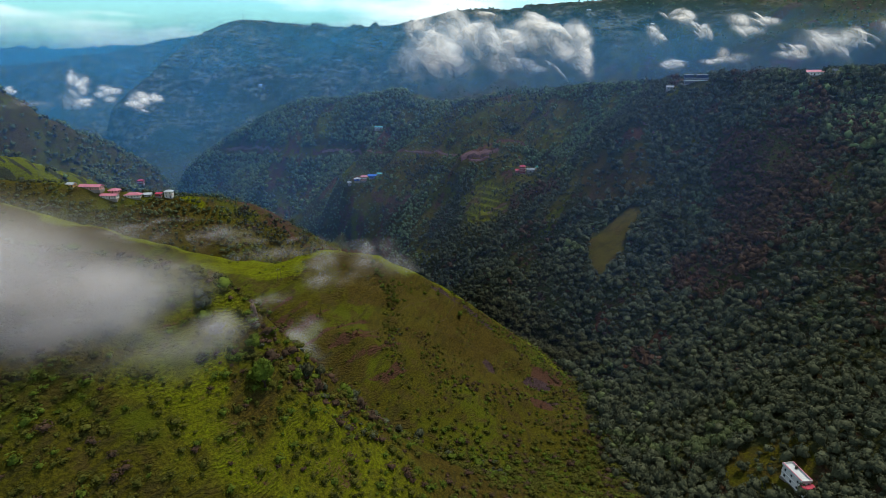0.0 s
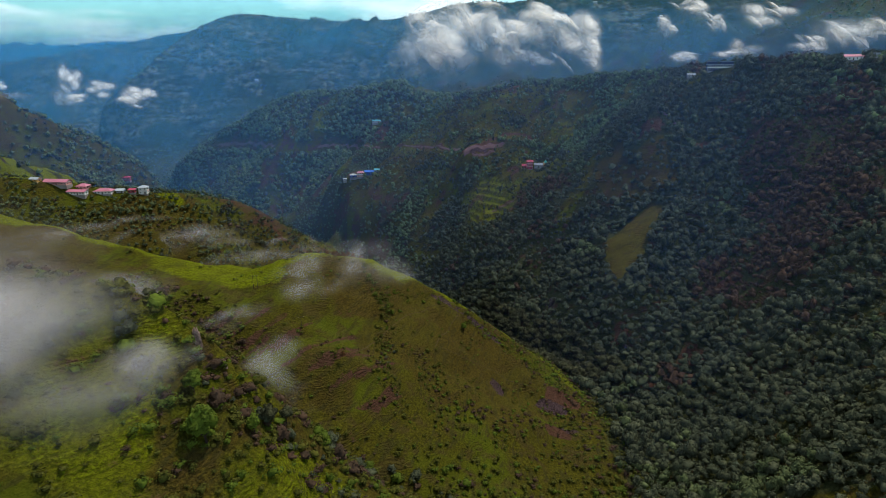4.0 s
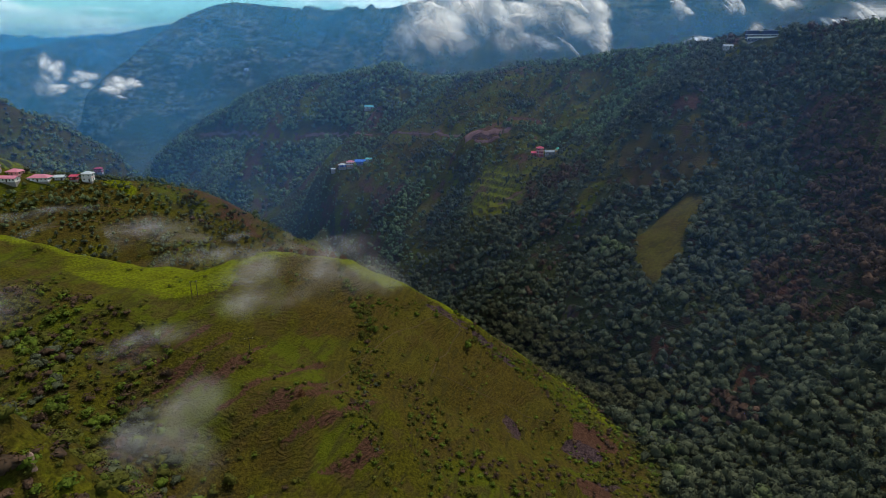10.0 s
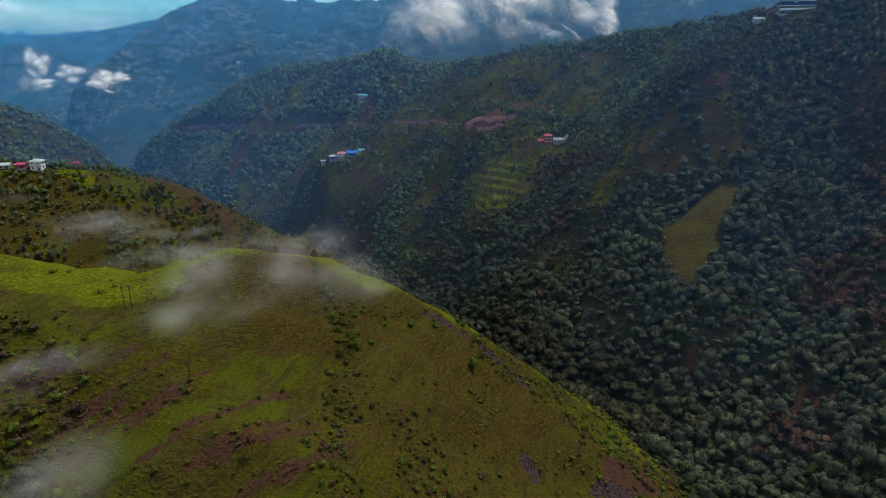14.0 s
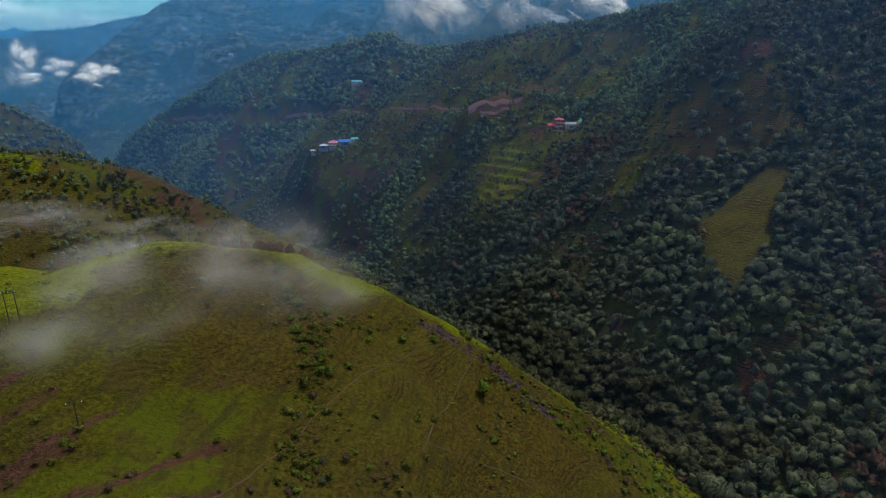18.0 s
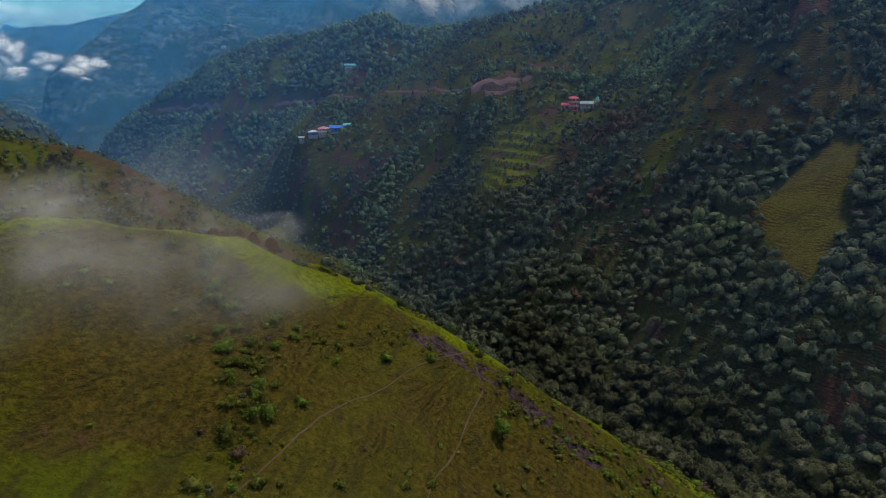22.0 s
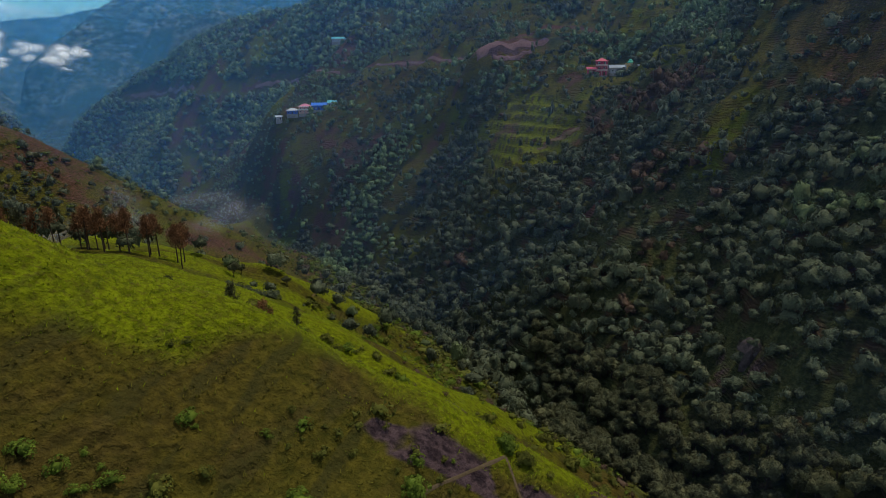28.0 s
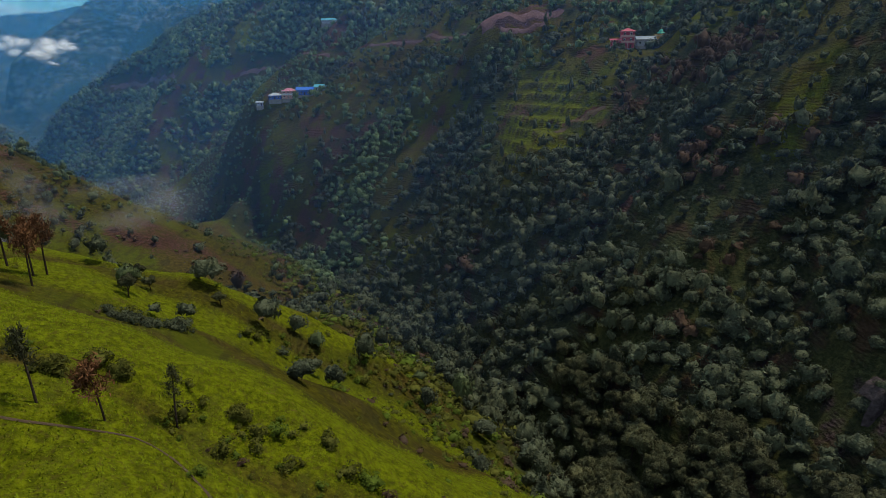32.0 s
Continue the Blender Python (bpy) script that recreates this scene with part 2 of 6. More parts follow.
    tread = math_node("SINE", math_node("MULTIPLY", math_node("ADD", math_node("MULTIPLY", sep.outputs["Z"], 0.95), wobble), 6.283), 0.0)
    patchy = spread(noise_at(0.11, 5, 0.65), 0.42, 0.62)
    riser = math_node("MULTIPLY", spread(tread, 0.1, 0.9), patchy)
    olive = mixed(math_node("MULTIPLY", riser, 0.5), olive, mixed(spread(fine, 0.35, 0.65), (0.028, 0.022, 0.006), (0.060, 0.044, 0.014)))
    fresh = mixed(math_node("MULTIPLY", riser, 0.55), fresh, mixed(spread(fine, 0.4, 0.6), (0.075, 0.062, 0.008), (0.060, 0.085, 0.004)))
    g = math_node("ADD", mask("fresh"), math_node("MULTIPLY", math_node("SUBTRACT", mid, 0.5), 0.55))
    grass = mixed(spread(g, 0.35, 0.75), olive, fresh)
    gw = math_node("ADD", mask("grass"), math_node("MULTIPLY", math_node("SUBTRACT", mid, 0.5), 0.9))
    colour = mixed(spread(gw, 0.35, 0.62), wood, grass)
    earth = mixed(spread(fine, 0.3, 0.7), (0.042, 0.021, 0.014), (0.096, 0.048, 0.033))
    sw = math_node("ADD", mask("soil"), math_node("ADD", math_node("MULTIPLY", math_node("SUBTRACT", fine, 0.5), 0.9), math_node("MULTIPLY", math_node("SUBTRACT", mid, 0.5), 0.8)))
    colour = mixed(spread(sw, 0.40, 0.66), colour, earth)
    rock = mixed(spread(fine, 0.35, 0.65), (0.024, 0.016, 0.020), (0.080, 0.052, 0.058))
    rw = math_node("ADD", mask("rock"), math_node("MULTIPLY", math_node("SUBTRACT", mid, 0.5), 1.3))
    colour = mixed(spread(rw, 0.5, 0.72), colour, rock)
    beds = noise_at(0.03, 7, 0.65, (0.55, 0.55, 1.7))
    ledge = noise_at(0.05, 6, 0.7, (0.12, 0.12, 2.6))
    lay = mixed(spread(beds, 0.38, 0.66), (0.006, 0.013, 0.008), (0.200, 0.185, 0.125))
    lay = mixed(math_node("MULTIPLY", spread(ledge, 0.52, 0.64), 0.7), lay, (0.17, 0.16, 0.11))
    lay = mixed(spread(noise_at(0.07, 6, 0.75), 0.47, 0.56), lay, (0.010, 0.022, 0.010))
    lay = mixed(spread(noise_at(0.008, 5), 0.46, 0.64), lay, (0.022, 0.038, 0.016))
    colour = mixed(math_node("MULTIPLY", mask("strata"), 0.9), colour, lay)
    l.new(colour, b.inputs["Base Color"])
    hgt = math_node("ADD", math_node("MULTIPLY", math_node("ADD", fine, math_node("MULTIPLY", clod, 0.6)), 0.7), math_node("ADD", math_node("MULTIPLY", tracks, 0.55), math_node("MULTIPLY", math_node("MULTIPLY", tread, patchy), -0.14)))
    bp = n.new("ShaderNodeBump")
    bp.inputs["Strength"].default_value, bp.inputs["Distance"].default_value = 0.9, 1.6
    l.new(hgt, bp.inputs["Height"])
    l.new(bp.outputs[0], b.inputs["Normal"])
    return m


def vapour(name, colour, density, scale, lo, hi, deep=True):
    """Thin cloud: light scatters on the sheet, and passes where it is thin."""
    m = bpy.data.materials.new(name)
    m.use_nodes = True
    n, l = m.node_tree.nodes, m.node_tree.links
    n.clear()
    out, mix = n.new("ShaderNodeOutputMaterial"), n.new("ShaderNodeMixShader")
    clear, lit, half = n.new("ShaderNodeBsdfTransparent"), n.new("ShaderNodeMixShader"), n.new("ShaderNodeBsdfTranslucent")
    dif = n.new("ShaderNodeBsdfDiffuse")
    dif.inputs["Color"].default_value = half.inputs["Color"].default_value = (*colour, 1)
    l.new(dif.outputs[0], lit.inputs[1])
    l.new(half.outputs[0], lit.inputs[2])
    lit.inputs[0].default_value = 0.5
    if deep:  # light is scattered through the whole bank, mostly from above
        up = n.new("ShaderNodeCombineXYZ")
        up.inputs[0].default_value, up.inputs[1].default_value, up.inputs[2].default_value = 0.25, 0.05, 0.97
        l.new(up.outputs[0], dif.inputs["Normal"])
        lit.inputs[0].default_value = 0.12
    fade = n.new("ShaderNodeAttribute")
    fade.attribute_name = "fade"
    geo, tex, rng = n.new("ShaderNodeNewGeometry"), n.new("ShaderNodeTexNoise"), n.new("ShaderNodeMapRange")
    tex.inputs["Scale"].default_value, tex.inputs["Detail"].default_value, tex.inputs["Roughness"].default_value = scale, 6, 0.6
    tex.inputs["Distortion"].default_value = 0.6
    rng.interpolation_type = "SMOOTHSTEP"
    rng.inputs["From Min"].default_value, rng.inputs["From Max"].default_value = lo, hi
    rng.inputs["To Max"].default_value = density
    mul = n.new("ShaderNodeMath")
    mul.operation = "MULTIPLY"
    l.new(geo.outputs["Position"], tex.inputs["Vector"])
    l.new(tex.outputs["Fac"], rng.inputs["Value"])
    l.new(rng.outputs[0], mul.inputs[0])
    l.new(fade.outputs["Fac"], mul.inputs[1])
    l.new(mul.outputs[0], mix.inputs[0])
    l.new(clear.outputs[0], mix.inputs[1])
    l.new(lit.outputs[0], mix.inputs[2])
    l.new(mix.outputs[0], out.inputs["Surface"])
    return m


GROUND = ground_material()
CLOUD = vapour("cloud", (0.97, 0.98, 0.99), 0.9, 0.02, 0.28, 0.66)
MIST = vapour("mist", (0.66, 0.66, 0.71), 0.14, 0.04, 0.30, 0.74)
THICK = vapour("thick_mist", (0.84, 0.84, 0.90), 0.30, 0.022, 0.15, 0.75)
# HAZE and VEIL hold the blue light of distance in their colour
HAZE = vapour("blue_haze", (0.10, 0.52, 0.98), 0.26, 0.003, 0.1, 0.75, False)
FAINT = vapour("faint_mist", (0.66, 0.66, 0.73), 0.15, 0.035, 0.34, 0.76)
VEIL = vapour("near_blue_haze", (0.17, 0.43, 1.0), 0.34, 0.004, 0.0, 0.8, False)
PUFF = vapour("small_cloud", (0.97, 0.98, 0.99), 0.9, 0.024, 0.18, 0.60)
DARK_ROCK = material("dark_rock", (0.062, 0.048, 0.052), 0.9, 0.35, 0.8, 0.7, 0, 0.1, (0.022, 0.018, 0.018))
PALE_ROCK = material("pale_rock", (0.28, 0.19, 0.16), 0.9, 0.35, 0.8, 0.7, 0, 0.1, (0.06, 0.040, 0.034))

# ---- the lie of the land ----
# crests and stream beds as lines of (x, y, height); the ground runs between them
LINES = {
    "stream": [(150, -260, 160), (135, 60, 128), (122, 150, 117), (106, 230, 103), (108, 300, 88), (112, 370, 77), (95, 430, 69), (62, 480, 63), (30, 530, 56), (0, 600, 52), (-28, 660, 48), (-80, 740, 42), (-150, 820, 38), (-230, 890, 34), (-340, 990, 28), (-480, 1120, 22), (-640, 1300, 15), (-800, 1550, 10), (-1000, 1800, 5), (-1300, 2150, 0), (-1800, 2300, -20), (-3000, 2500, -60)],
    "knoll_crest": [(-420, 430, 230), (-250, 405, 190), (-182, 394, 177), (-146, 384, 171), (-119, 374, 165), (-100, 378, 175), (-76, 384, 180), (-43, 397, 170.5), (-24, 407, 158), (-14, 412, 149.5), (2, 409, 142.5), (27, 405, 127), (53, 399, 107), (76, 390, 92), (92, 382, 84)],
    "near_spur": [(-420, 60, 335), (-330, 120, 303), (-220, 165, 268), (-150, 185, 247), (-115, 193, 239), (-86, 198, 232), (-76, 200, 226), (-69, 202, 216), (-62, 203, 205), (-55, 206, 194), (-46, 211, 180), (-26, 213, 160), (0, 208, 146), (30, 206, 127), (62, 212, 112)],
    "spur_flank": [(-130, 164, 222), (-85, 167, 210), (-60, 175, 199), (-45, 184, 184), (-30, 190, 167)],
    "spur_lee": [(-100, 228, 208), (-80, 232, 188), (-62, 233, 168), (-45, 236, 148), (-28, 228, 144)],
    "near_hollow": [(-420, -60, 290), (-250, 60, 235), (-120, 110, 190), (-40, 120, 152), (30, 140, 130), (90, 165, 118)],
    "behind": [(-500, -260, 330), (-150, -260, 240), (150, -260, 160), (500, -260, 260)],
    "knoll_hollow": [(-330, 290, 212), (-200, 296, 172), (-140, 284, 152), (-60, 254, 130), (-20, 241, 119), (20, 239, 109), (60, 250, 99), (95, 285, 90)],
    "knoll_foot": [(-110, 335, 158), (-48, 301, 151), (-5, 325, 130), (27, 343, 113), (69, 355, 94)],
    "knoll_shoulder": [(-58, 418, 160.5), (-38, 420, 153), (-29, 420, 148.5), (-22, 419, 145)],
    "back_hollow": [(-85, 434, 154), (-60, 432, 147), (-40, 433, 139.5), (-28, 434, 134), (-12, 434, 125), (0, 437, 115), (28, 444, 93), (58, 440, 80)],
    "pine_row": [(-56, 441, 144), (-37.4, 443.7, 137), (-32.7, 445.4, 134.5), (-29, 450.5, 129), (-20, 454, 124.5)],
    "back_front": [(-104, 456, 152), (-76, 464, 142), (-60, 463, 143), (-49, 463, 138.8), (-38, 463, 135), (-27, 463, 130), (-14, 463, 123), (4, 466, 110), (32, 480, 82)],
    "back_dip": [(-78, 490, 135), (-60, 492, 128), (-46, 496, 119.5), (-36, 500, 113), (-20, 503, 100), (4, 502, 80)],
    "back_spur": [(-112, 510, 138), (-90, 518, 129), (-73, 520, 124.5), (-56, 522, 123), (-45, 523, 116.5), (-32, 528, 104), (-12, 556, 76)],
    "left_hollow": [(-420, 480, 175), (-330, 470, 150), (-220, 475, 128), (-140, 505, 108), (-100, 565, 84), (-62, 630, 60), (-40, 675, 50)],
    "left_spur": [(-1100, 350, 380), (-600, 470, 240), (-400, 520, 201), (-330, 545, 190), (-261, 558, 178), (-225, 590, 169), (-190, 612, 152), (-160, 640, 125), (-130, 655, 98), (-100, 672, 76), (-75, 700, 58)],
    "left_vale": [(-900, 560, 230), (-600, 600, 165), (-420, 680, 120), (-300, 760, 80), (-220, 850, 45)],
    "green_hill": [(-1100, 600, 330), (-700, 620, 250), (-504, 674, 200), (-458, 747, 156), (-400, 830, 108), (-350, 910, 60)],
    "green_vale": [(-1100, 800, 240), (-700, 800, 150), (-560, 900, 95), (-470, 1020, 45)],
    "dark_hill": [(-1400, 850, 480), (-900, 905, 345), (-692, 955, 278), (-632, 990, 230), (-570, 1080, 153), (-530, 1130, 87)],
    "right_bank": [(330, -60, 230), (240, 140, 165), (195, 235, 142), (180, 300, 122)], "right_bank_upper": [(150, 455, 124), (112, 495, 116), (85, 566, 112), (65, 640, 122), (56, 672, 132)],
    "terrace_face": [(34, 640, 116), (40, 666, 133), (60, 684, 139), (64, 702, 149), (72, 728, 159), (66, 806, 200), (92, 850, 222)],
    "scar_bank": [(20, 769, 186), (46, 777, 190), (72, 787, 194)],
    "spur_side": [(10, 742, 132), (-25, 776, 118), (-60, 790, 100)],
    "meadow_spur": [(235, 690, 270), (192, 616, 244), (184, 556, 180), (177, 533, 166), (136, 512, 145), (129, 491, 129)],
    "green_rib": [(197, 805, 265), (192, 761, 253), (172, 722, 226)],
    "house_spur": [(130, 890, 255), (118, 800, 202), (110, 760, 177)],
    "temple_yard": [(88, 731, 166), (98, 734, 168), (110, 736, 168), (126, 733, 168)],
    "village_spur": [(32, 951, 238), (-30, 890, 185), (-85, 840, 140), (-145, 800, 92)],
    "hamlet_yard": [(-142, 849, 138), (-125, 852, 139), (-103, 857, 138.5), (-92, 862, 138)],
    "mid_spur": [(-81, 1045, 250), (-101, 1000, 197), (-125, 950, 166), (-150, 905, 138), (-172, 872, 105)],
    "mid_gully": [(-165, 1105, 222), (-182, 1050, 178), (-203, 980, 128), (-236, 930, 72)],
    "west_spur": [(-286, 1211, 228), (-290, 1150, 188), (-305, 1090, 140), (-322, 1045, 92), (-345, 1012, 50)],
    "west_gully": [(-370, 1225, 178), (-385, 1170, 128), (-400, 1110, 70), (-410, 1075, 34)],
    "wood_gully": [(300, 640, 268), (268, 585, 222), (235, 520, 172), (205, 465, 138), (170, 430, 110), (135, 415, 84)],
    "wood_rib": [(330, 600, 276), (300, 520, 226), (262, 440, 180), (222, 385, 142), (180, 350, 112), (140, 338, 90)],
    "right_crest": [(760, -200, 420), (640, 200, 350), (500, 430, 312), (425, 530, 297), (350, 610, 288), (274, 668, 285), (225, 760, 273), (195, 837, 269), (150, 885, 258), (98, 915, 255), (32, 955, 239), (-25, 1015, 233), (-81, 1045, 254), (-182, 1125, 236), (-286, 1211, 229), (-370, 1235, 192), (-450, 1235, 148), (-530, 1210, 92), (-585, 1200, 45)],
    "right_slope": [(450, 120, 245), (330, 330, 205), (300, 400, 205)],
    "back_vale": [(-700, 1420, 20), (-560, 1480, 70), (-300, 1480, 140), (-31, 1390, 185), (200, 1200, 205), (480, 960, 212), (850, 650, 230)],
    "mast_foot": [(-1020, 1760, 95), (-700, 1790, 165), (-450, 1780, 205), (-200, 1700, 225), (50, 1580, 240), (350, 1450, 252), (700, 1280, 258), (1150, 1000, 270)],
    "mast_crest": [(-1110, 1830, 120), (-965, 1930, 235), (-908, 2080, 330), (-862, 2250, 405), (-830, 2420, 450), (-793, 2513, 470), (-526, 2511, 442), (-211, 2480, 424), (29, 2150, 470), (364, 1960, 478), (635, 1780, 478), (1007, 1500, 455), (1500, 1150, 500), (2400, 500, 620)],
    "far_vale": [(-1300, 2150, 10), (-1250, 2500, 60), (-1150, 2900, 160), (-700, 3050, 260), (200, 2900, 280), (1500, 2300, 300), (3200, 1200, 400)],
    "far_crest": [(-2600, 2350, 150), (-1889, 2640, 285), (-1550, 2850, 345), (-1332, 3130, 428), (-900, 3350, 470), (0, 3400, 480), (1500, 3000, 480), (3200, 2000, 520)],
    "outer_vale": [(-4500, 2600, 0), (-2800, 3000, 120), (-1900, 3300, 250), (-900, 3700, 330), (2500, 3300, 380)],
    "outer_crest": [(-4500, 3700, 372), (-3300, 3900, 380), (-2200, 3900, 384), (-1200, 4100, 400), (1000, 4200, 430), (3200, 3600, 450)],
    "rim": [(-4600, 4700, 330), (0, 4700, 360), (3300, 4600, 380)],
    "west_rim": [(-4600, -300, 500), (-2500, 300, 480), (-2200, 1200, 380), (-2600, 1800, 160)],
    "east_rim": [(1400, -300, 600), (1500, 500, 520), (3300, 300, 700)],
}

CRISP = ("stream", "knoll_crest", "near_spur", "back_front", "back_spur", "left_spur", "meadow_spur", "village_spur", "right_crest", "mast_crest", "far_crest", "outer_crest")


def line_field(line, x, y):
    """Distance to a line and its height at the nearest place."""
    best, high = np.full(x.shape, 1e18), np.zeros(x.shape)
    for (ax, ay, az), (bx, by, bz) in zip(line, line[1:]):
        dx, dy = bx - ax, by - ay
        u = np.clip(((x - ax) * dx + (y - ay) * dy) / (dx * dx + dy * dy), 0, 1)
        d = (x - ax - u * dx) ** 2 + (y - ay - u * dy) ** 2
        near = d < best
        best = np.where(near, d, best)
        high = np.where(near, az + u * (bz - az), high)
    return np.sqrt(best), high


def hashed(ix, iy, seed):
    h = (ix.astype(np.int64) * 374761393 + iy.astype(np.int64) * 668265263 + seed * 982451653) & 0x7FFFFFFF
    h = ((h ^ (h >> 13)) * 1274126177) & 0x7FFFFFFF
    return ((h ^ (h >> 16)) & 0xFFFFF) / float(0xFFFFF)


def value_noise(x, y, seed=0):
    ix, iy = np.floor(x), np.floor(y)
    u, v = x - ix, y - iy
    u, v = u * u * u * (u * (u * 6 - 15) + 10), v * v * v * (v * (v * 6 - 15) + 10)
    a, b = hashed(ix, iy, seed), hashed(ix + 1, iy, seed)
    c, d = hashed(ix, iy + 1, seed), hashed(ix + 1, iy + 1, seed)
    return (a + (b - a) * u) * (1 - v) + (c + (d - c) * u) * v


def fbm(x, y, octaves=4, seed=0):
    total, weight, size = 0.0, 0.5, 1.0
    for k in range(octaves):
        total = total + weight * (value_noise(x * size + 17.3 * k, y * size - 9.1 * k, seed + k) * 2 - 1)
        weight, size = weight * 0.5, size * 2.03
    return total


def smooth(a, b, v):
    u = np.clip((v - a) / (b - a), 0, 1)
    return u * u * (3 - 2 * u)


def blob(x, y, cx, cy, rx, ry, turn=0.0):
    """1 inside an uneven oval, 0 outside."""
    c, s = math.cos(turn), math.sin(turn)
    u, v = ((x - cx) * c + (y - cy) * s) / rx, (-(x - cx) * s + (y - cy) * c) / ry
    r = np.sqrt(u * u + v * v) + 0.35 * fbm(x / (0.8 * min(rx, ry)), y / (0.8 * min(rx, ry)), 3, 5)
    return 1 - smooth(0.8, 1.1, r)


def relaxed(xs, ys, start, rounds):
    """Ground spanned between the lines like a sheet pulled over them, on an even grid."""
    z, fixed = start.copy(), np.zeros(start.shape, bool)
    total, count = np.zeros(start.shape), np.zeros(start.shape)
    step = xs[1] - xs[0]
    for line in LINES.values():
        for a, b in zip(line, line[1:]):
            n = int(math.dist(a[:2], b[:2]) / (0.5 * step)) + 2
            u = np.linspace(0, 1, n)
            i = np.rint((a[0] + u * (b[0] - a[0]) - xs[0]) / step).astype(int)
            j = np.rint((a[1] + u * (b[1] - a[1]) - ys[0]) / step).astype(int)
            ok = (i >= 0) & (j >= 0) & (i < len(xs)) & (j < len(ys))
            np.add.at(total, (j[ok], i[ok]), (a[2] + u * (b[2] - a[2]))[ok])
            np.add.at(count, (j[ok], i[ok]), 1)
    fixed = count > 0
    held = total / np.maximum(count, 1)
    z[fixed] = held[fixed]
    for _ in range(rounds):
        p = np.pad(z, 1, mode="edge")
        z = np.where(fixed, held, 0.25 * (p[:-2, 1:-1] + p[2:, 1:-1] + p[1:-1, :-2] + p[1:-1, 2:]))
    return z


def sampled(xs, ys, z, x, y):
    i = np.clip(np.searchsorted(xs, x) - 1, 0, len(xs) - 2)
    j = np.clip(np.searchsorted(ys, y) - 1, 0, len(ys) - 2)
    u, v = np.clip((x - xs[i]) / (xs[i + 1] - xs[i]), 0, 1), np.clip((y - ys[j]) / (ys[j + 1] - ys[j]), 0, 1)
    return (z[j, i] * (1 - u) + z[j, i + 1] * u) * (1 - v) + (z[j + 1, i] * (1 - u) + z[j + 1, i + 1] * u) * v


def soften(z, rounds):
    for _ in range(rounds):
        p = np.pad(z, 1, mode="edge")
        z = 0.5 * z + 0.125 * (p[:-2, 1:-1] + p[2:, 1:-1] + p[1:-1, :-2] + p[1:-1, 2:])
    return z


PLANS = []
for step_size, box, rounds in ((160, (-4800, 3520, -480, 4960), 400), (40, (-4800, 3520, -480, 4960), 300), (16, (-1500, 1500, -400, 2700), 300), (4, (-560, 640, -280, 1300), 400)):
    pxs, pys = np.arange(box[0], box[1] + step_size, step_size), np.arange(box[2], box[3] + step_size, step_size)
    pX, pY = np.meshgrid(pxs, pys)
    first = sampled(*PLANS[-1], pX, pY) if PLANS else np.full(pX.shape, 250.0)
    solved = relaxed(pxs, pys, first, rounds)
    if PLANS and step_size < 40:
        rim = np.minimum(np.minimum(pX - box[0], box[1] - pX), np.minimum(pY - box[2], box[3] - pY))
        solved = first + (solved - first) * smooth(0, 12 * step_size, rim)
    PLANS.append((pxs, pys, solved))
PLANS = [(a, b, soften(z, 2 if a[1] - a[0] > 5 else 4)) for a, b, z in PLANS]


def base_height(x, y):
    z = sampled(*PLANS[1], x, y)
    for (pxs, pys, pz), band in zip(PLANS[2:], (150, 50)):
        rim = np.minimum(np.minimum(x - pxs[0], pxs[-1] - x), np.minimum(y - pys[0], pys[-1] - y))
        z = z + (sampled(pxs, pys, pz, x, y) - z) * smooth(0, band, rim)
    edge = np.stack([line_field(LINES[k], x, y)[0] for k in CRISP]).min(0)
    return z, edge


FIELD_STEP = 5.2


def terraces(x, y):
    """Where the slope is cut into fields."""
    m = blob(x, y, 50, 700, 26, 46) + blob(x, y, -500, 720, 90, 70) + 0.7 * blob(x, y, -165, 905, 14, 9) + 0.7 * blob(x, y, 150, 800, 40, 50)
    far = smooth(1500, 1700, y) * smooth(-0.1, 0.25, fbm(x / 260, y / 260, 3, 41))
    return np.clip(m + far, 0, 1)


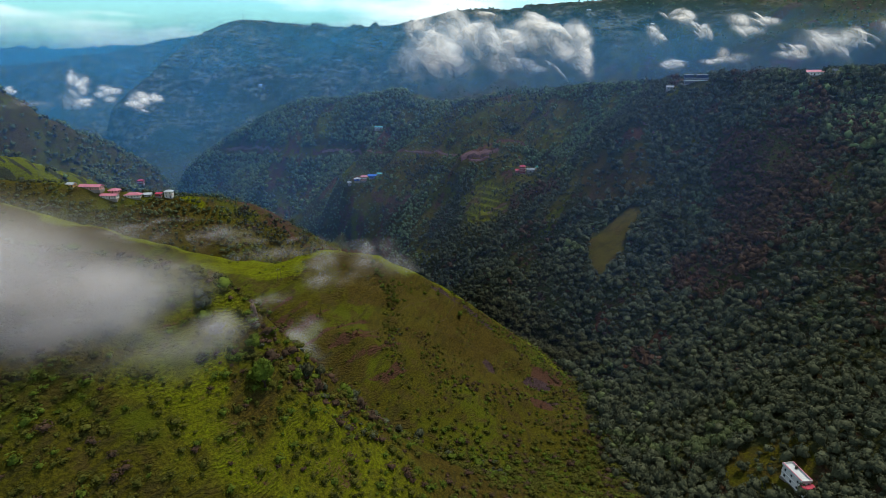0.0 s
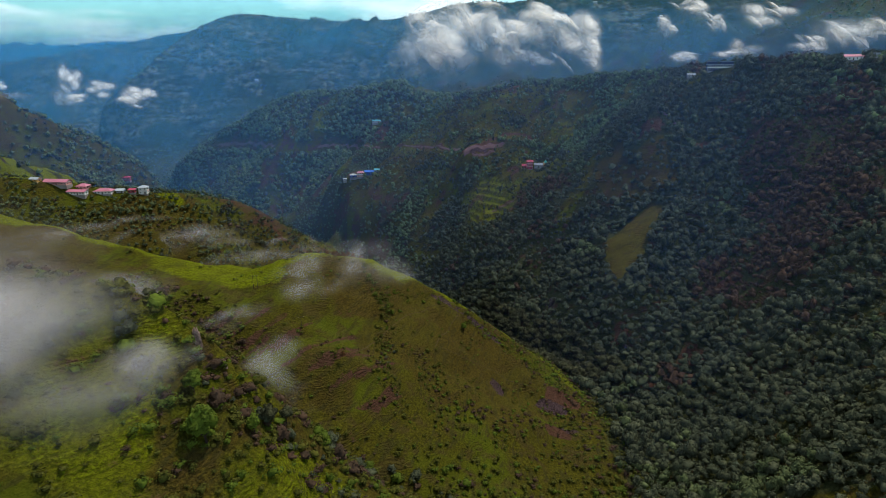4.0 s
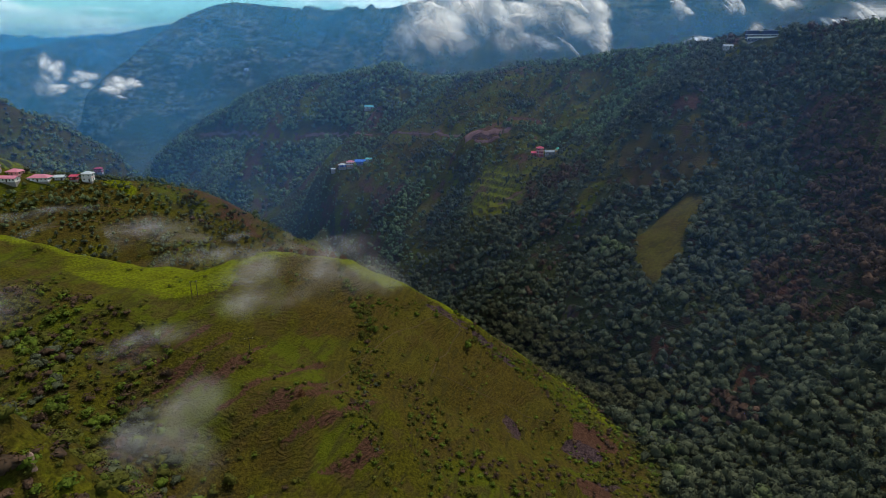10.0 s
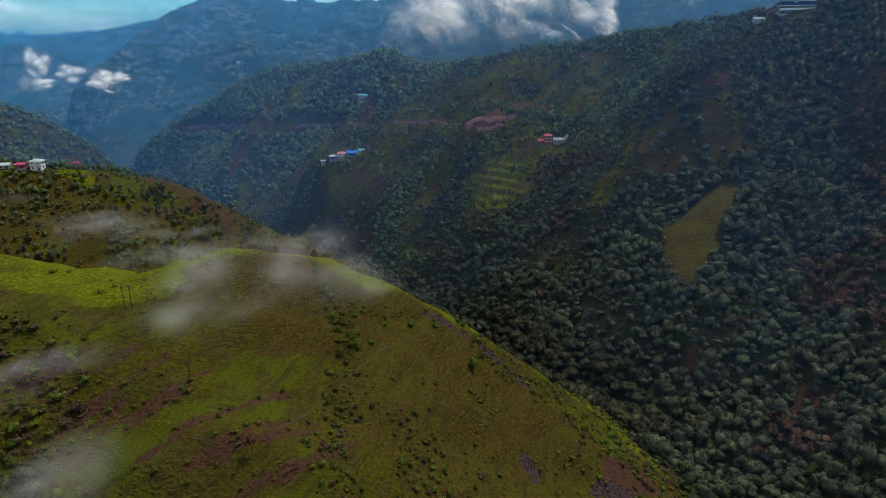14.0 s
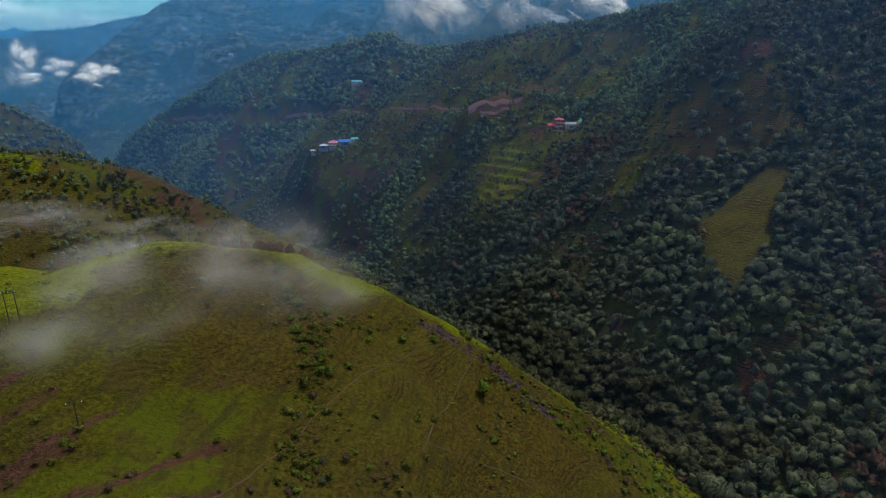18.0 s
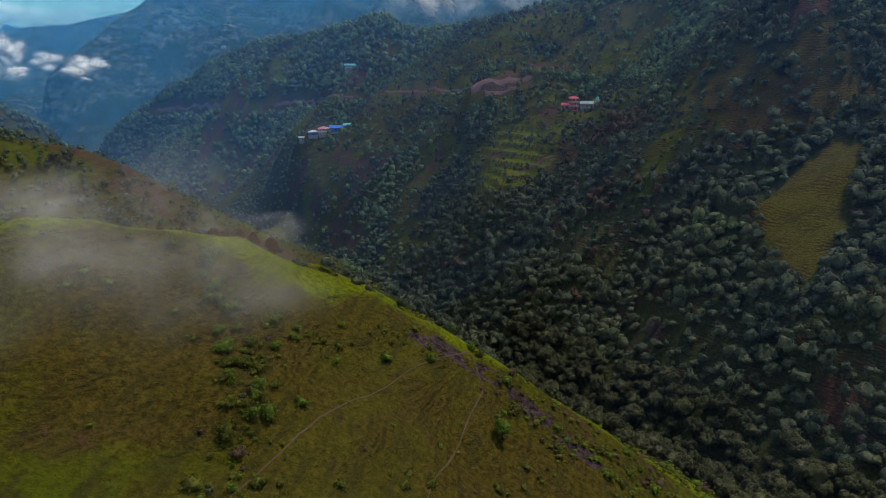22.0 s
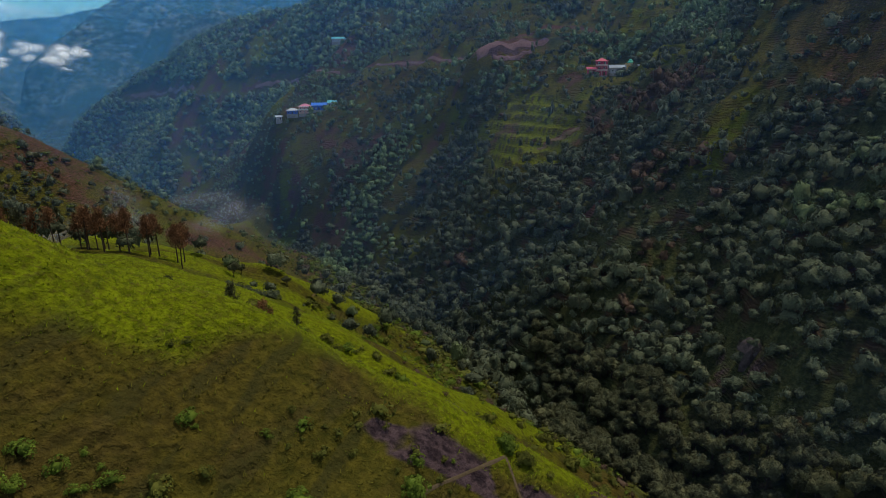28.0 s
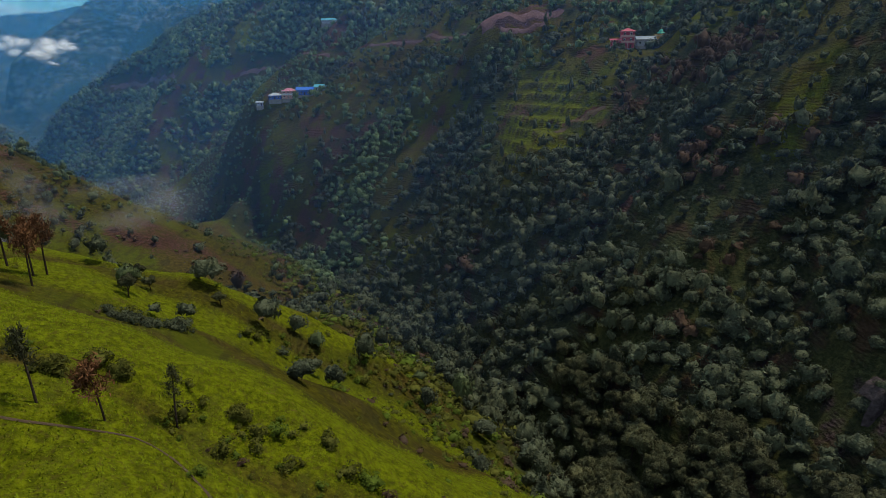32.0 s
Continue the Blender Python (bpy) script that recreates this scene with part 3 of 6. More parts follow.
def height(x, y):
    x, y = np.asarray(x, float), np.asarray(y, float)
    z, edge = base_height(x + 7 * fbm(x / 60, y / 60, 3, 2), y + 7 * fbm(x / 60, y / 60, 3, 3))
    far = smooth(600, 1700, y + np.abs(x) * 0.5)
    rough = smooth(0, 40 + 200 * far, edge)
    gully = 1 - np.abs(fbm(x / (70 + 190 * far), y / (70 + 190 * far), 4, 7)) * 2
    z = z + (gully - 0.6) * (5 + 52 * far) * rough + fbm(x / 22, y / 22, 4, 11) * (2.6 + 3 * far) + fbm(x / 9, y / 9, 2, 13) * 0.9 * (1 - far) + fbm(x / (60 + 100 * far), y / (60 + 100 * far), 3, 23) * (5 + 22 * far) * rough
    ribs = 1 - 2 * np.abs(fbm(x / 95 + 0.25 * fbm(x / 300, y / 300, 2, 30), y / 330, 4, 29))
    z = z + smooth(1450, 1800, y) * (ribs - 0.5) * 40 * smooth(0, 140, edge)
    # side spurs of the middle mountain and of the wooded slope
    across, along = 0.8 * x - 0.6 * y + 12 * fbm(x / 90, y / 90, 2, 64), 0.6 * x + 0.8 * y
    calm = 1 - np.minimum(1, np.exp(-((x + 115) / 60) ** 2 - ((y - 855) / 45) ** 2) + np.exp(-((x - 80) / 60) ** 2 - ((y - 735) / 70) ** 2) + np.exp(-((x + 103) / 35) ** 2 - ((y - 993) / 28) ** 2))
    middle = smooth(800, 900, y) * (1 - smooth(1300, 1450, y)) * smooth(-700, -560, x)
    z = z + middle * calm * (0.45 - 2 * np.abs(fbm(across / 88, along / 330, 3, 61))) * 24 * smooth(0, 45, edge)
    slope = smooth(420, 520, y) * (1 - smooth(760, 860, y)) * smooth(40, 90, x) * (1 - smooth(420, 600, x))
    z = z + slope * calm * (0.45 - 2 * np.abs(fbm(across / 60 + 9, along / 240, 3, 62))) * 16 * smooth(0, 40, edge)
    step = np.where(far > 0.9, 17.0, FIELD_STEP)
    cut = terraces(x, y)
    q = z / step
    flat = (np.floor(q) + 0.12 * (q - np.floor(q)) + 0.88 * smooth(0.55, 0.98, q - np.floor(q))) * step
    return z + (flat - z) * cut * 0.85


def graded(parts):
    """Grid lines whose gaps change evenly from stretch to stretch; parts: place, gap there."""
    out = [parts[0][0]]
    for (a, ga), (b, gb) in zip(parts, parts[1:]):
        n = max(2, round(2 * (b - a) / (ga + gb)))
        u = np.linspace(0, 1, n + 1)[1:]
        k = (ga * u + 0.5 * (gb - ga) * u * u) / (0.5 * (ga + gb))
        out += list(a + (b - a) * k)
    return np.array(out)


GX = graded([(-4400, 60), (-2200, 40), (-1250, 15), (-560, 11), (-220, 5), (-110, 1.6), (50, 1.6), (90, 3.2), (260, 3.6), (480, 9), (1150, 16), (3100, 60)])
GY = graded([(-250, 16), (60, 4), (340, 2.6), (352, 1.6), (500, 1.6), (540, 3.2), (780, 3.2), (1250, 7), (1500, 12), (2560, 12), (2800, 22), (4650, 40)])
XX, YY = np.meshgrid(GX, GY)
ZZ = height(XX, YY)


def ground_z(x, y):
    """Height of the ground sheet, between its vertices."""
    x, y = np.asarray(x, float), np.asarray(y, float)
    i = np.clip(np.searchsorted(GX, x) - 1, 0, len(GX) - 2)
    j = np.clip(np.searchsorted(GY, y) - 1, 0, len(GY) - 2)
    u, v = (x - GX[i]) / (GX[i + 1] - GX[i]), (y - GY[j]) / (GY[j + 1] - GY[j])
    return (ZZ[j, i] * (1 - u) + ZZ[j, i + 1] * u) * (1 - v) + (ZZ[j + 1, i] * (1 - u) + ZZ[j + 1, i + 1] * u) * v


def stream_side(x, y):
    """Signed distance from the stream: right bank positive."""
    d, _ = line_field(LINES["stream"], x, y)
    sx = np.interp(y, [p[1] for p in LINES["stream"]], [p[0] for p in LINES["stream"]])
    return np.where(x > sx, d, -d)

# ---- mesh helpers ----
def raw_mesh(name, verts, faces, mat, smooth_faces=False, attrs=None):
    """A mesh from arrays; faces all with the same number of corners, or a list of such arrays."""
    verts = np.asarray(verts, np.float32)
    groups = faces if isinstance(faces, list) else [faces]
    me = bpy.data.meshes.new(name)
    me.vertices.add(len(verts))
    me.vertices.foreach_set("co", verts.ravel())
    loops = np.concatenate([np.asarray(f).ravel() for f in groups])
    starts, at_ = [], 0
    for f in groups:
        f = np.asarray(f)
        starts.append(at_ + np.arange(len(f)) * f.shape[1])
        at_ += f.size
    starts = np.concatenate(starts)
    me.loops.add(len(loops))
    me.loops.foreach_set("vertex_index", loops.astype(np.int32))
    me.polygons.add(len(starts))
    me.polygons.foreach_set("loop_start", starts.astype(np.int32))
    if smooth_faces:
        me.polygons.foreach_set("use_smooth", np.ones(len(starts), bool))
    for key, values in (attrs or {}).items():
        me.attributes.new(key, "FLOAT", "POINT").data.foreach_set("value", np.asarray(values, np.float32).ravel())
    me.update(calc_edges=True)
    me.materials.append(mat)
    return me


def part(name, bm, mat, parent, label=""):
    me = bpy.data.meshes.new(name)
    bm.to_mesh(me)
    bm.free()
    me.materials.append(mat)
    ob = new(name, me)
    ob.parent = parent
    return tagged(ob, label)


def thing(name, m, label, category, group=""):
    ob = new(name)
    ob.empty_display_size = 0.3
    ob.matrix_basis = m
    return tagged(ob, label, category, group)


def box(x0, x1, y0, y1, z0, z1, bevel=0.0):
    bm = bmesh.new()
    bmesh.ops.create_cube(bm, size=1)
    bmesh.ops.scale(bm, vec=(x1 - x0, y1 - y0, z1 - z0), verts=bm.verts)
    bmesh.ops.translate(bm, vec=((x0 + x1) / 2, (y0 + y1) / 2, (z0 + z1) / 2), verts=bm.verts)
    if bevel:
        bmesh.ops.bevel(bm, geom=bm.edges[:], offset=bevel, segments=1, affect="EDGES")
    return bm


def prism(profile, y0, y1):
    """A profile in x and z, drawn out along y."""
    bm = bmesh.new()
    a = [bm.verts.new((x, y0, z)) for x, z in profile]
    b = [bm.verts.new((x, y1, z)) for x, z in profile]
    bm.faces.new(a)
    bm.faces.new(b[::-1])
    for k in range(len(a)):
        bm.faces.new((a[k - 1], b[k - 1], b[k], a[k]))
    bmesh.ops.recalc_face_normals(bm, faces=bm.faces[:])
    return bm


def tube(points, radii, sides=7):
    """A tapering stem along points."""
    bm = bmesh.new()
    rings = []
    for k, p in enumerate(points):
        p = Vector(p)
        d = (Vector(points[min(k + 1, len(points) - 1)]) - Vector(points[max(k - 1, 0)])).normalized()
        q = d.to_track_quat("Z", "Y")
        rings.append([bm.verts.new(p + q @ Vector((math.cos(2 * math.pi * s / sides) * radii[k], math.sin(2 * math.pi * s / sides) * radii[k], 0))) for s in range(sides)])
    for a, b in zip(rings, rings[1:]):
        for s in range(sides):
            bm.faces.new((a[s - 1], a[s], b[s], b[s - 1]))
    bm.faces.new(rings[0][::-1])
    bm.faces.new(rings[-1])
    return bm


# ---- the ground ----
def near_line(x, y, line, width):
    return 1 - smooth(width * 0.6, width * 1.3, line_field([(a, b, 0) for a, b in line], x, y)[0])


TRAILS = [
    [(6, 403), (-8, 388), (-21, 368), (-26, 356), (-39, 328), (-44, 310)],
    [(6, 403), (9, 393), (5, 384), (-3, 360), (-6, 345)],
    [(-6, 352), (14, 356), (36, 360), (52, 362)],
    [(-44, 528), (-40, 520), (-40, 512)],
    [(-268, 512), (-246, 528), (-224, 532), (-196, 551)],
    [(-56, 451), (-44, 441), (-40, 439), (-34, 442), (-29, 446), (-24, 443), (-20, 439), (-12, 425), (2, 408)],
]
BANKS = []  # earth banks running aslant up the knoll
for k in range(17):
    bx, by = -122 + 5.6 * k + 3 * math.sin(7.1 * k), 322 - 2.4 * k + 5 * math.sin(3.7 * k)
    bl = 1.0 + 0.5 * math.sin(2.3 * k)
    BANKS.append([(bx, by), (bx + 8 * bl, by + 7 * bl), (bx + 15 * bl, by + 17 * bl)])
ROADS = [
    [(420, 500), (330, 552), (260, 575), (206, 596), (190, 606), (150, 660), (140, 740), (118, 790), (92, 806), (66, 800), (30, 778)],
]


def level_road(way, step=6.0):
    """A road that keeps to its height round every spur; way: x, y, height."""
    xs = np.arange(way[0][0], way[-1][0], -step)
    rx_, ry_, rz_ = (np.array([p[k] for p in way][::-1]) for k in range(3))
    y0, z0 = np.interp(xs, rx_, ry_), np.interp(xs, rx_, rz_)
    off = np.linspace(-80, 80, 161)
    miss = np.abs(height(xs[:, None] + 0 * off, y0[:, None] + off) - z0[:, None]) + 0.03 * np.abs(off)
    y = y0 + off[np.argmin(miss, 1)]
    for _ in range(8):
        y[1:-1] = (y[:-2] + 2 * y[1:-1] + y[2:]) / 4
    return list(zip(xs.tolist(), y.tolist()))


ROADS.append(level_road([(20, 830, 180), (-3, 850, 178), (-47, 889, 174), (-125, 937, 163), (-211, 1051, 151), (-310, 1116, 145), (-453, 1221, 131)]))
MEADOW = [(137, 524), (158, 537), (176, 545), (186, 535), (169, 515), (158, 497), (140, 482), (129, 482), (131, 503)]


def inside(x, y, outline, ragged, seed):
    """1 inside an outline on the plan, with a ragged edge."""
    hit, dist = np.zeros(x.shape, bool), line_field([(a, b, 0) for a, b in outline + outline[:1]], x, y)[0]
    for (ax, ay), (bx, by) in zip(outline, outline[1:] + outline[:1]):
        hit ^= ((ay > y) != (by > y)) & (x < ax + (bx - ax) * (y - ay) / (by - ay))
    return smooth(-1.5, 1.5, np.where(hit, dist, -dist) + ragged * fbm(x / (4 * ragged), y / (4 * ragged), 3, seed))


def in_meadow(x, y):
    return inside(x, y, MEADOW, 2.5, 77)


BARE = [(150, 645), (172, 631), (179, 596), (214, 591), (201, 552), (173, 552), (149, 568), (141, 596)]  # the brown slope above the meadow


def covers(x, y):
    """Shares of wood, grass, fresh grass, bare soil and rock."""
    side = stream_side(x, y)
    n1, n2, n3 = fbm(x / 90, y / 90, 4, 51), fbm(x / 30, y / 30, 4, 52), fbm(x / 200, y / 200, 4, 53)
    left = 1 - smooth(-30, -8, side)
    kd, _ = line_field(LINES["knoll_crest"], x, y)
    bd, _ = line_field(LINES["back_spur"], x, y)
    sd, _ = line_field(LINES["back_front"], x, y)
    crest_y = np.interp(x, [p[0] for p in LINES["knoll_crest"]], [p[1] for p in LINES["knoll_crest"]])
    north = smooth(-11, 7, y - crest_y + 12 * n2)
    dip, _ = line_field(LINES["back_dip"], x, y)
    # fresh grass on the crests; its brightness also paints in their sunlit edges
    green = np.maximum(np.maximum((1 - smooth(14, 40, kd)) * north, 0.9 * (1 - smooth(4, 15, np.minimum(np.minimum(bd, sd), dip)))), 0.9 * blob(x, y, -135, 380, 42, 20))
    grass = left * (0.92 + 0.25 * n2)
    fresh = left * (0.04 + 0.70 * green + 0.20 * north * (kd < 170) + 0.45 * n1 + 0.25 * n2)
    fresh = np.maximum(fresh, left * smooth(-0.25, 0.2, n2 + n1) * 0.62 * (1 - smooth(30, 100, np.hypot(x + 55, (y - 172) * 1.4))))
    fresh = np.maximum(fresh, 0.9 * blob(x, y, -500, 720, 110, 80))
    # the wooded side opens towards the top and the far end
    right = 1 - left
    open_ = right * (0.15 + 0.85 * smooth(560, 700, y + 0.4 * x)) * smooth(0.12, 0.36, n1 * 0.7 + n2 * 0.35 + n3 * 0.3 + 0.12 * smooth(640, 800, y) - 0.05 + 0.12 * near_line(x, y, [(32, 951), (-30, 890), (-85, 840), (-140, 800)], 40))
    # named clearings: the brown slope above the meadow, ribs, high pastures, the hamlet's spur
    bare = inside(x, y, BARE, 7, 78) * smooth(-0.45, -0.05, n2 + 0.4 * n1)
    rib = near_line(x, y, [(146, 643), (131, 612), (107, 587)], 9)
    pasture = np.maximum(blob(x, y, 112, 880, 44, 34), 0.9 * blob(x, y, -10, 960, 30, 40))
    spur = np.maximum(blob(x, y, -75, 840, 52, 34, -0.6), blob(x, y, -20, 852, 30, 26))
    downs = np.maximum(np.maximum(blob(x, y, -208, 1099, 34, 40), blob(x, y, -285, 1178, 44, 30)), blob(x, y, -204, 985, 15, 9))
    face = right * smooth(590, 680, y) * (1 - smooth(110, 180, x)) * (1 - smooth(1150, 1250, y))
    open_ = np.maximum(open_, face * smooth(-0.22, 0.12, n2 + 0.5 * n1 + 0.35 * near_line(x, y, [(8, 978), (-30, 890), (-75, 845), (-120, 810)], 34)))
    open_ = np.maximum(open_, np.maximum(np.maximum(bare, rib), np.maximum(np.maximum(pasture, spur), downs)))
    grass = np.maximum(grass, np.maximum(open_ * 0.75, 0.85 * blob(x, y, 150, 232, 20, 20)))
    meadow = in_meadow(x, y)
    fields = terraces(x, y) * (1 - smooth(1300, 1500, y))
    grass = np.maximum(grass, np.maximum(meadow, fields))
    tread = 1 - smooth(0.5, 0.66, (height(x, y) / FIELD_STEP) % 1.0)
    grass = grass * (1 - fields * (1 - tread))
    fresh = np.maximum(fresh * (1 - meadow), np.maximum(0.0 * meadow, 0.55 * fields * tread))
    fresh = np.maximum(fresh, right * smooth(0.15, 0.45, n2) * smooth(900, 1000, y) * 0.35)
    fresh = np.maximum(fresh, right * np.maximum(np.maximum(0.55 * pasture, 0.30 * spur), np.maximum(0.50 * downs, 0.25 * rib)) * (0.8 + n2))
    fresh = np.maximum(fresh, np.maximum(0.8 * blob(x, y, -246, 566, 15, 8), 0.9 * blob(x, y, -204, 985, 13, 8)))
    fresh = np.maximum(fresh, np.maximum(0.75 * blob(x, y, -36, 438, 38, 13), 0.8 * blob(x, y, -113, 369, 24, 13)))
    soil = np.zeros_like(x)
    for r in ROADS:
        soil = np.maximum(soil, 0.85 * near_line(x, y, r, 4.0) * smooth(-0.25, 0.1, n2))
    soil = np.maximum(soil, 0.8 * np.maximum(blob(x, y, 72, 362, 12, 10), blob(x, y, 62, 326, 8, 7)))
    soil = np.maximum(soil, 0.40 * left * smooth(0.18, 0.42, fbm(x / 18, y / 18, 4, 61)))
    soil = np.maximum(soil, 0.40 * bare)
    for t in BANKS:
        soil = np.maximum(soil, 0.66 * near_line(x, y, t, 1.9))
    soil = np.maximum(soil, 0.95 * blob(x, y, 64, 682, 13, 3.0))
    soil = np.maximum(soil, np.maximum(0.46 * blob(x, y, 158, 582, 26, 20), 0.55 * blob(x, y, 192, 606, 16, 8)))
    soil = np.maximum(soil, 0.60 * np.maximum(blob(x, y, -300, 1075, 50, 36), blob(x, y, -400, 1165, 60, 45)) * smooth(-0.35, 0.1, n2))
    soil = np.maximum(soil, 0.6 * blob(x, y, 48, 778, 28, 9, 0.35))
    for cx, cy, a, b in ((129, 441, 8, 8), (161, 396, 9, 11), (133, 390, 6, 8), (204, 447, 10, 8), (66, 606, 6, 3), (42, 602, 5, 3)):
        soil = np.maximum(soil, 0.72 * blob(x, y, cx, cy, a, b))
    soil = np.maximum(soil, right * 0.6 * smooth(0.22, 0.45, fbm(x / 45, y / 45, 4, 63)) * smooth(560, 700, y))
    soil = np.maximum(soil, 0.56 * left * smooth(-0.2, 0.15, n2) * (1 - smooth(30, 60, line_field(LINES["left_spur"], x, y)[0])) * smooth(560, 600, y))
    rock = 0.85 * near_line(x, y, [(-15, 397), (-6, 399), (8, 399), (14, 397), (30, 390), (50, 378)], 3.2) * smooth(-0.05, 0.2, fbm(x / 6, y / 6, 3, 57)) + 0.9 * blob(x, y, 63, 352, 10, 7) + 0.7 * blob(x, y, 69, 331, 7, 6) + 0.7 * blob(x, y, 30, 345, 5, 9) + 0.75 * smooth(1500, 1800, y) * smooth(0.0, 0.35, fbm(x / 120, y / 120, 4, 71)) + 0.55 * blob(x, y, 88, 508, 8, 10) + 0.75 * near_line(x, y, [(-372, 1128), (-362, 1090), (-350, 1045)], 12) * smooth(-0.3, 0.1, n2) + 0.5 * near_line(x, y, ROADS[1], 5.0) * smooth(-0.1, 0.15, n1) + 0.7 * blob(x, y, 48, 776, 26, 5, 0.35)
    green = np.maximum(green, blob(x, y, -36, 438, 38, 13))
    south = blob(x, y, -30, 378, 62, 22)
    brown = np.maximum(left * smooth(-0.15, 0.25, n1 + 0.6 * n2 + 0.08) * (1 - green), np.maximum(0.95 * meadow, np.maximum(0.95 * bare, np.maximum(0.6 * spur, 0.9 * south * (1 - green)))))
    return grass, fresh, soil, np.clip(rock, 0, 1), meadow, fields, brown


GRASS, FRESH, SOIL, ROCK, MEAD, FIELDS, BROWN = covers(XX, YY)
STRATA = smooth(1450, 1750, YY)
ny, nx = XX.shape
grid = np.arange(ny * nx).reshape(ny, nx)
quads = np.stack([grid[:-1, :-1], grid[:-1, 1:], grid[1:, 1:], grid[1:, :-1]], -1).reshape(-1, 4)
ground_mesh = raw_mesh("ground", np.stack([XX.ravel(), YY.ravel(), ZZ.ravel()], 1), quads, GROUND, True, {"grass": GRASS, "fresh": FRESH, "soil": SOIL, "rock": ROCK, "brown": BROWN, "strata": STRATA})
tagged(new("ground", ground_mesh), "steep grassy and wooded hillsides of a mountain valley", "ground", kind="structure")


def path_strip(name, line, wide, lift, mat, label, seed, category="path"):
    """A trodden way laid on the ground, with uneven edges."""
    p = np.array(line, float)
    d = np.concatenate([[0], np.cumsum(np.hypot(*np.diff(p, axis=0).T))])
    s = np.arange(0, d[-1], 1.2)
    x, y = np.interp(s, d, p[:, 0]), np.interp(s, d, p[:, 1])
    for _ in range(6):
        x[1:-1], y[1:-1] = (x[:-2] + 2 * x[1:-1] + x[2:]) / 4, (y[:-2] + 2 * y[1:-1] + y[2:]) / 4
    x, y = x + 0.6 * wide * fbm(s / 7, s * 0, 3, seed), y + 0.6 * wide * fbm(s / 7, s * 0 + 5, 3, seed)
    tx, ty = np.gradient(x), np.gradient(y)
    n = np.hypot(tx, ty)
    rows_ = []
    for k in (-1.0, -0.4, 0.4, 1.0):
        w = 0.5 * wide * k * (1 + 0.5 * fbm(s / 3, s * 0 + 11 * k, 3, seed + 1))
        px, py = x - ty / n * w, y + tx / n * w
        rows_.append(np.stack([px, py, ground_z(px, py) + lift * (1.0 if abs(k) < 0.5 else 0.3)], 1))
    v = np.stack(rows_, 1).reshape(-1, 3)
    g = np.arange(len(v)).reshape(-1, 4)
    q = np.stack([g[:-1, :-1], g[:-1, 1:], g[1:, 1:], g[1:, :-1]], -1).reshape(-1, 4)
    return tagged(new(name, raw_mesh(name, v, q, mat, True)), label, category, kind="structure")


for k, line in enumerate(TRAILS):
    path_strip("path", line, 0.32 if line[0][0] > -200 else 0.8, 0.12, PATH_SOIL, "narrow trodden earth path winding over the grass", 300 + k)
for k, (a, b) in enumerate(((0, 14), (19, 40), (52, 78))):
    path_strip("road", ROADS[1][a:b], 2.4 + 0.4 * k, 0.4, ROAD_SOIL, "pinkish earth road cut across the mountainside", 320 + k, "road")
for k, (line, wide) in enumerate(([[(22, 769), (46, 776.5), (72, 786)], 5.5], [[(34, 766), (50, 770), (62, 775)], 2.2], [[(203, 619), (213, 612), (223, 605)], 4.5])):
    path_strip("road", line, wide, 0.9, SCAR, "bare pink bank of a road cutting among the trees", 330 + k, "road cutting")
path_strip("field", [(51, 679), (60, 681), (68, 681.5), (76, 681)], 4.0, 0.5, PATH_SOIL, "bare brown field strip on a hillside terrace", 340, "field")

# ---- trees ----
rng = np.random.default_rng(7)


def ico(level):
    bm = bmesh.new()
    bmesh.ops.create_icosphere(bm, subdivisions=level, radius=1)
    v = np.array([p.co for p in bm.verts])
    f = np.array([[p.index for p in q.verts] for q in bm.faces])
    bm.free()
    return v, f


def tufts(centres, normals, size, gen):
    """Small uneven three-cornered sprays of leaves."""
    n = len(centres)
    a = gen.normal(size=(n, 3))
    a -= (a * normals).sum(1, keepdims=True) * normals * 0.55
    a /= np.linalg.norm(a, axis=1, keepdims=True)
    b = np.cross(normals, a)
    b /= np.linalg.norm(b, axis=1, keepdims=True) + 1e-9
    s = size * gen.uniform(0.5, 1.3, (n, 1))
    p = np.stack([centres + a * s, centres - a * s * 0.5 + b * s * 0.8, centres - a * s * 0.5 - b * s * 0.8 + normals * s * 0.3], 1)
    return p.reshape(-1, 3), np.arange(3 * n).reshape(-1, 3)


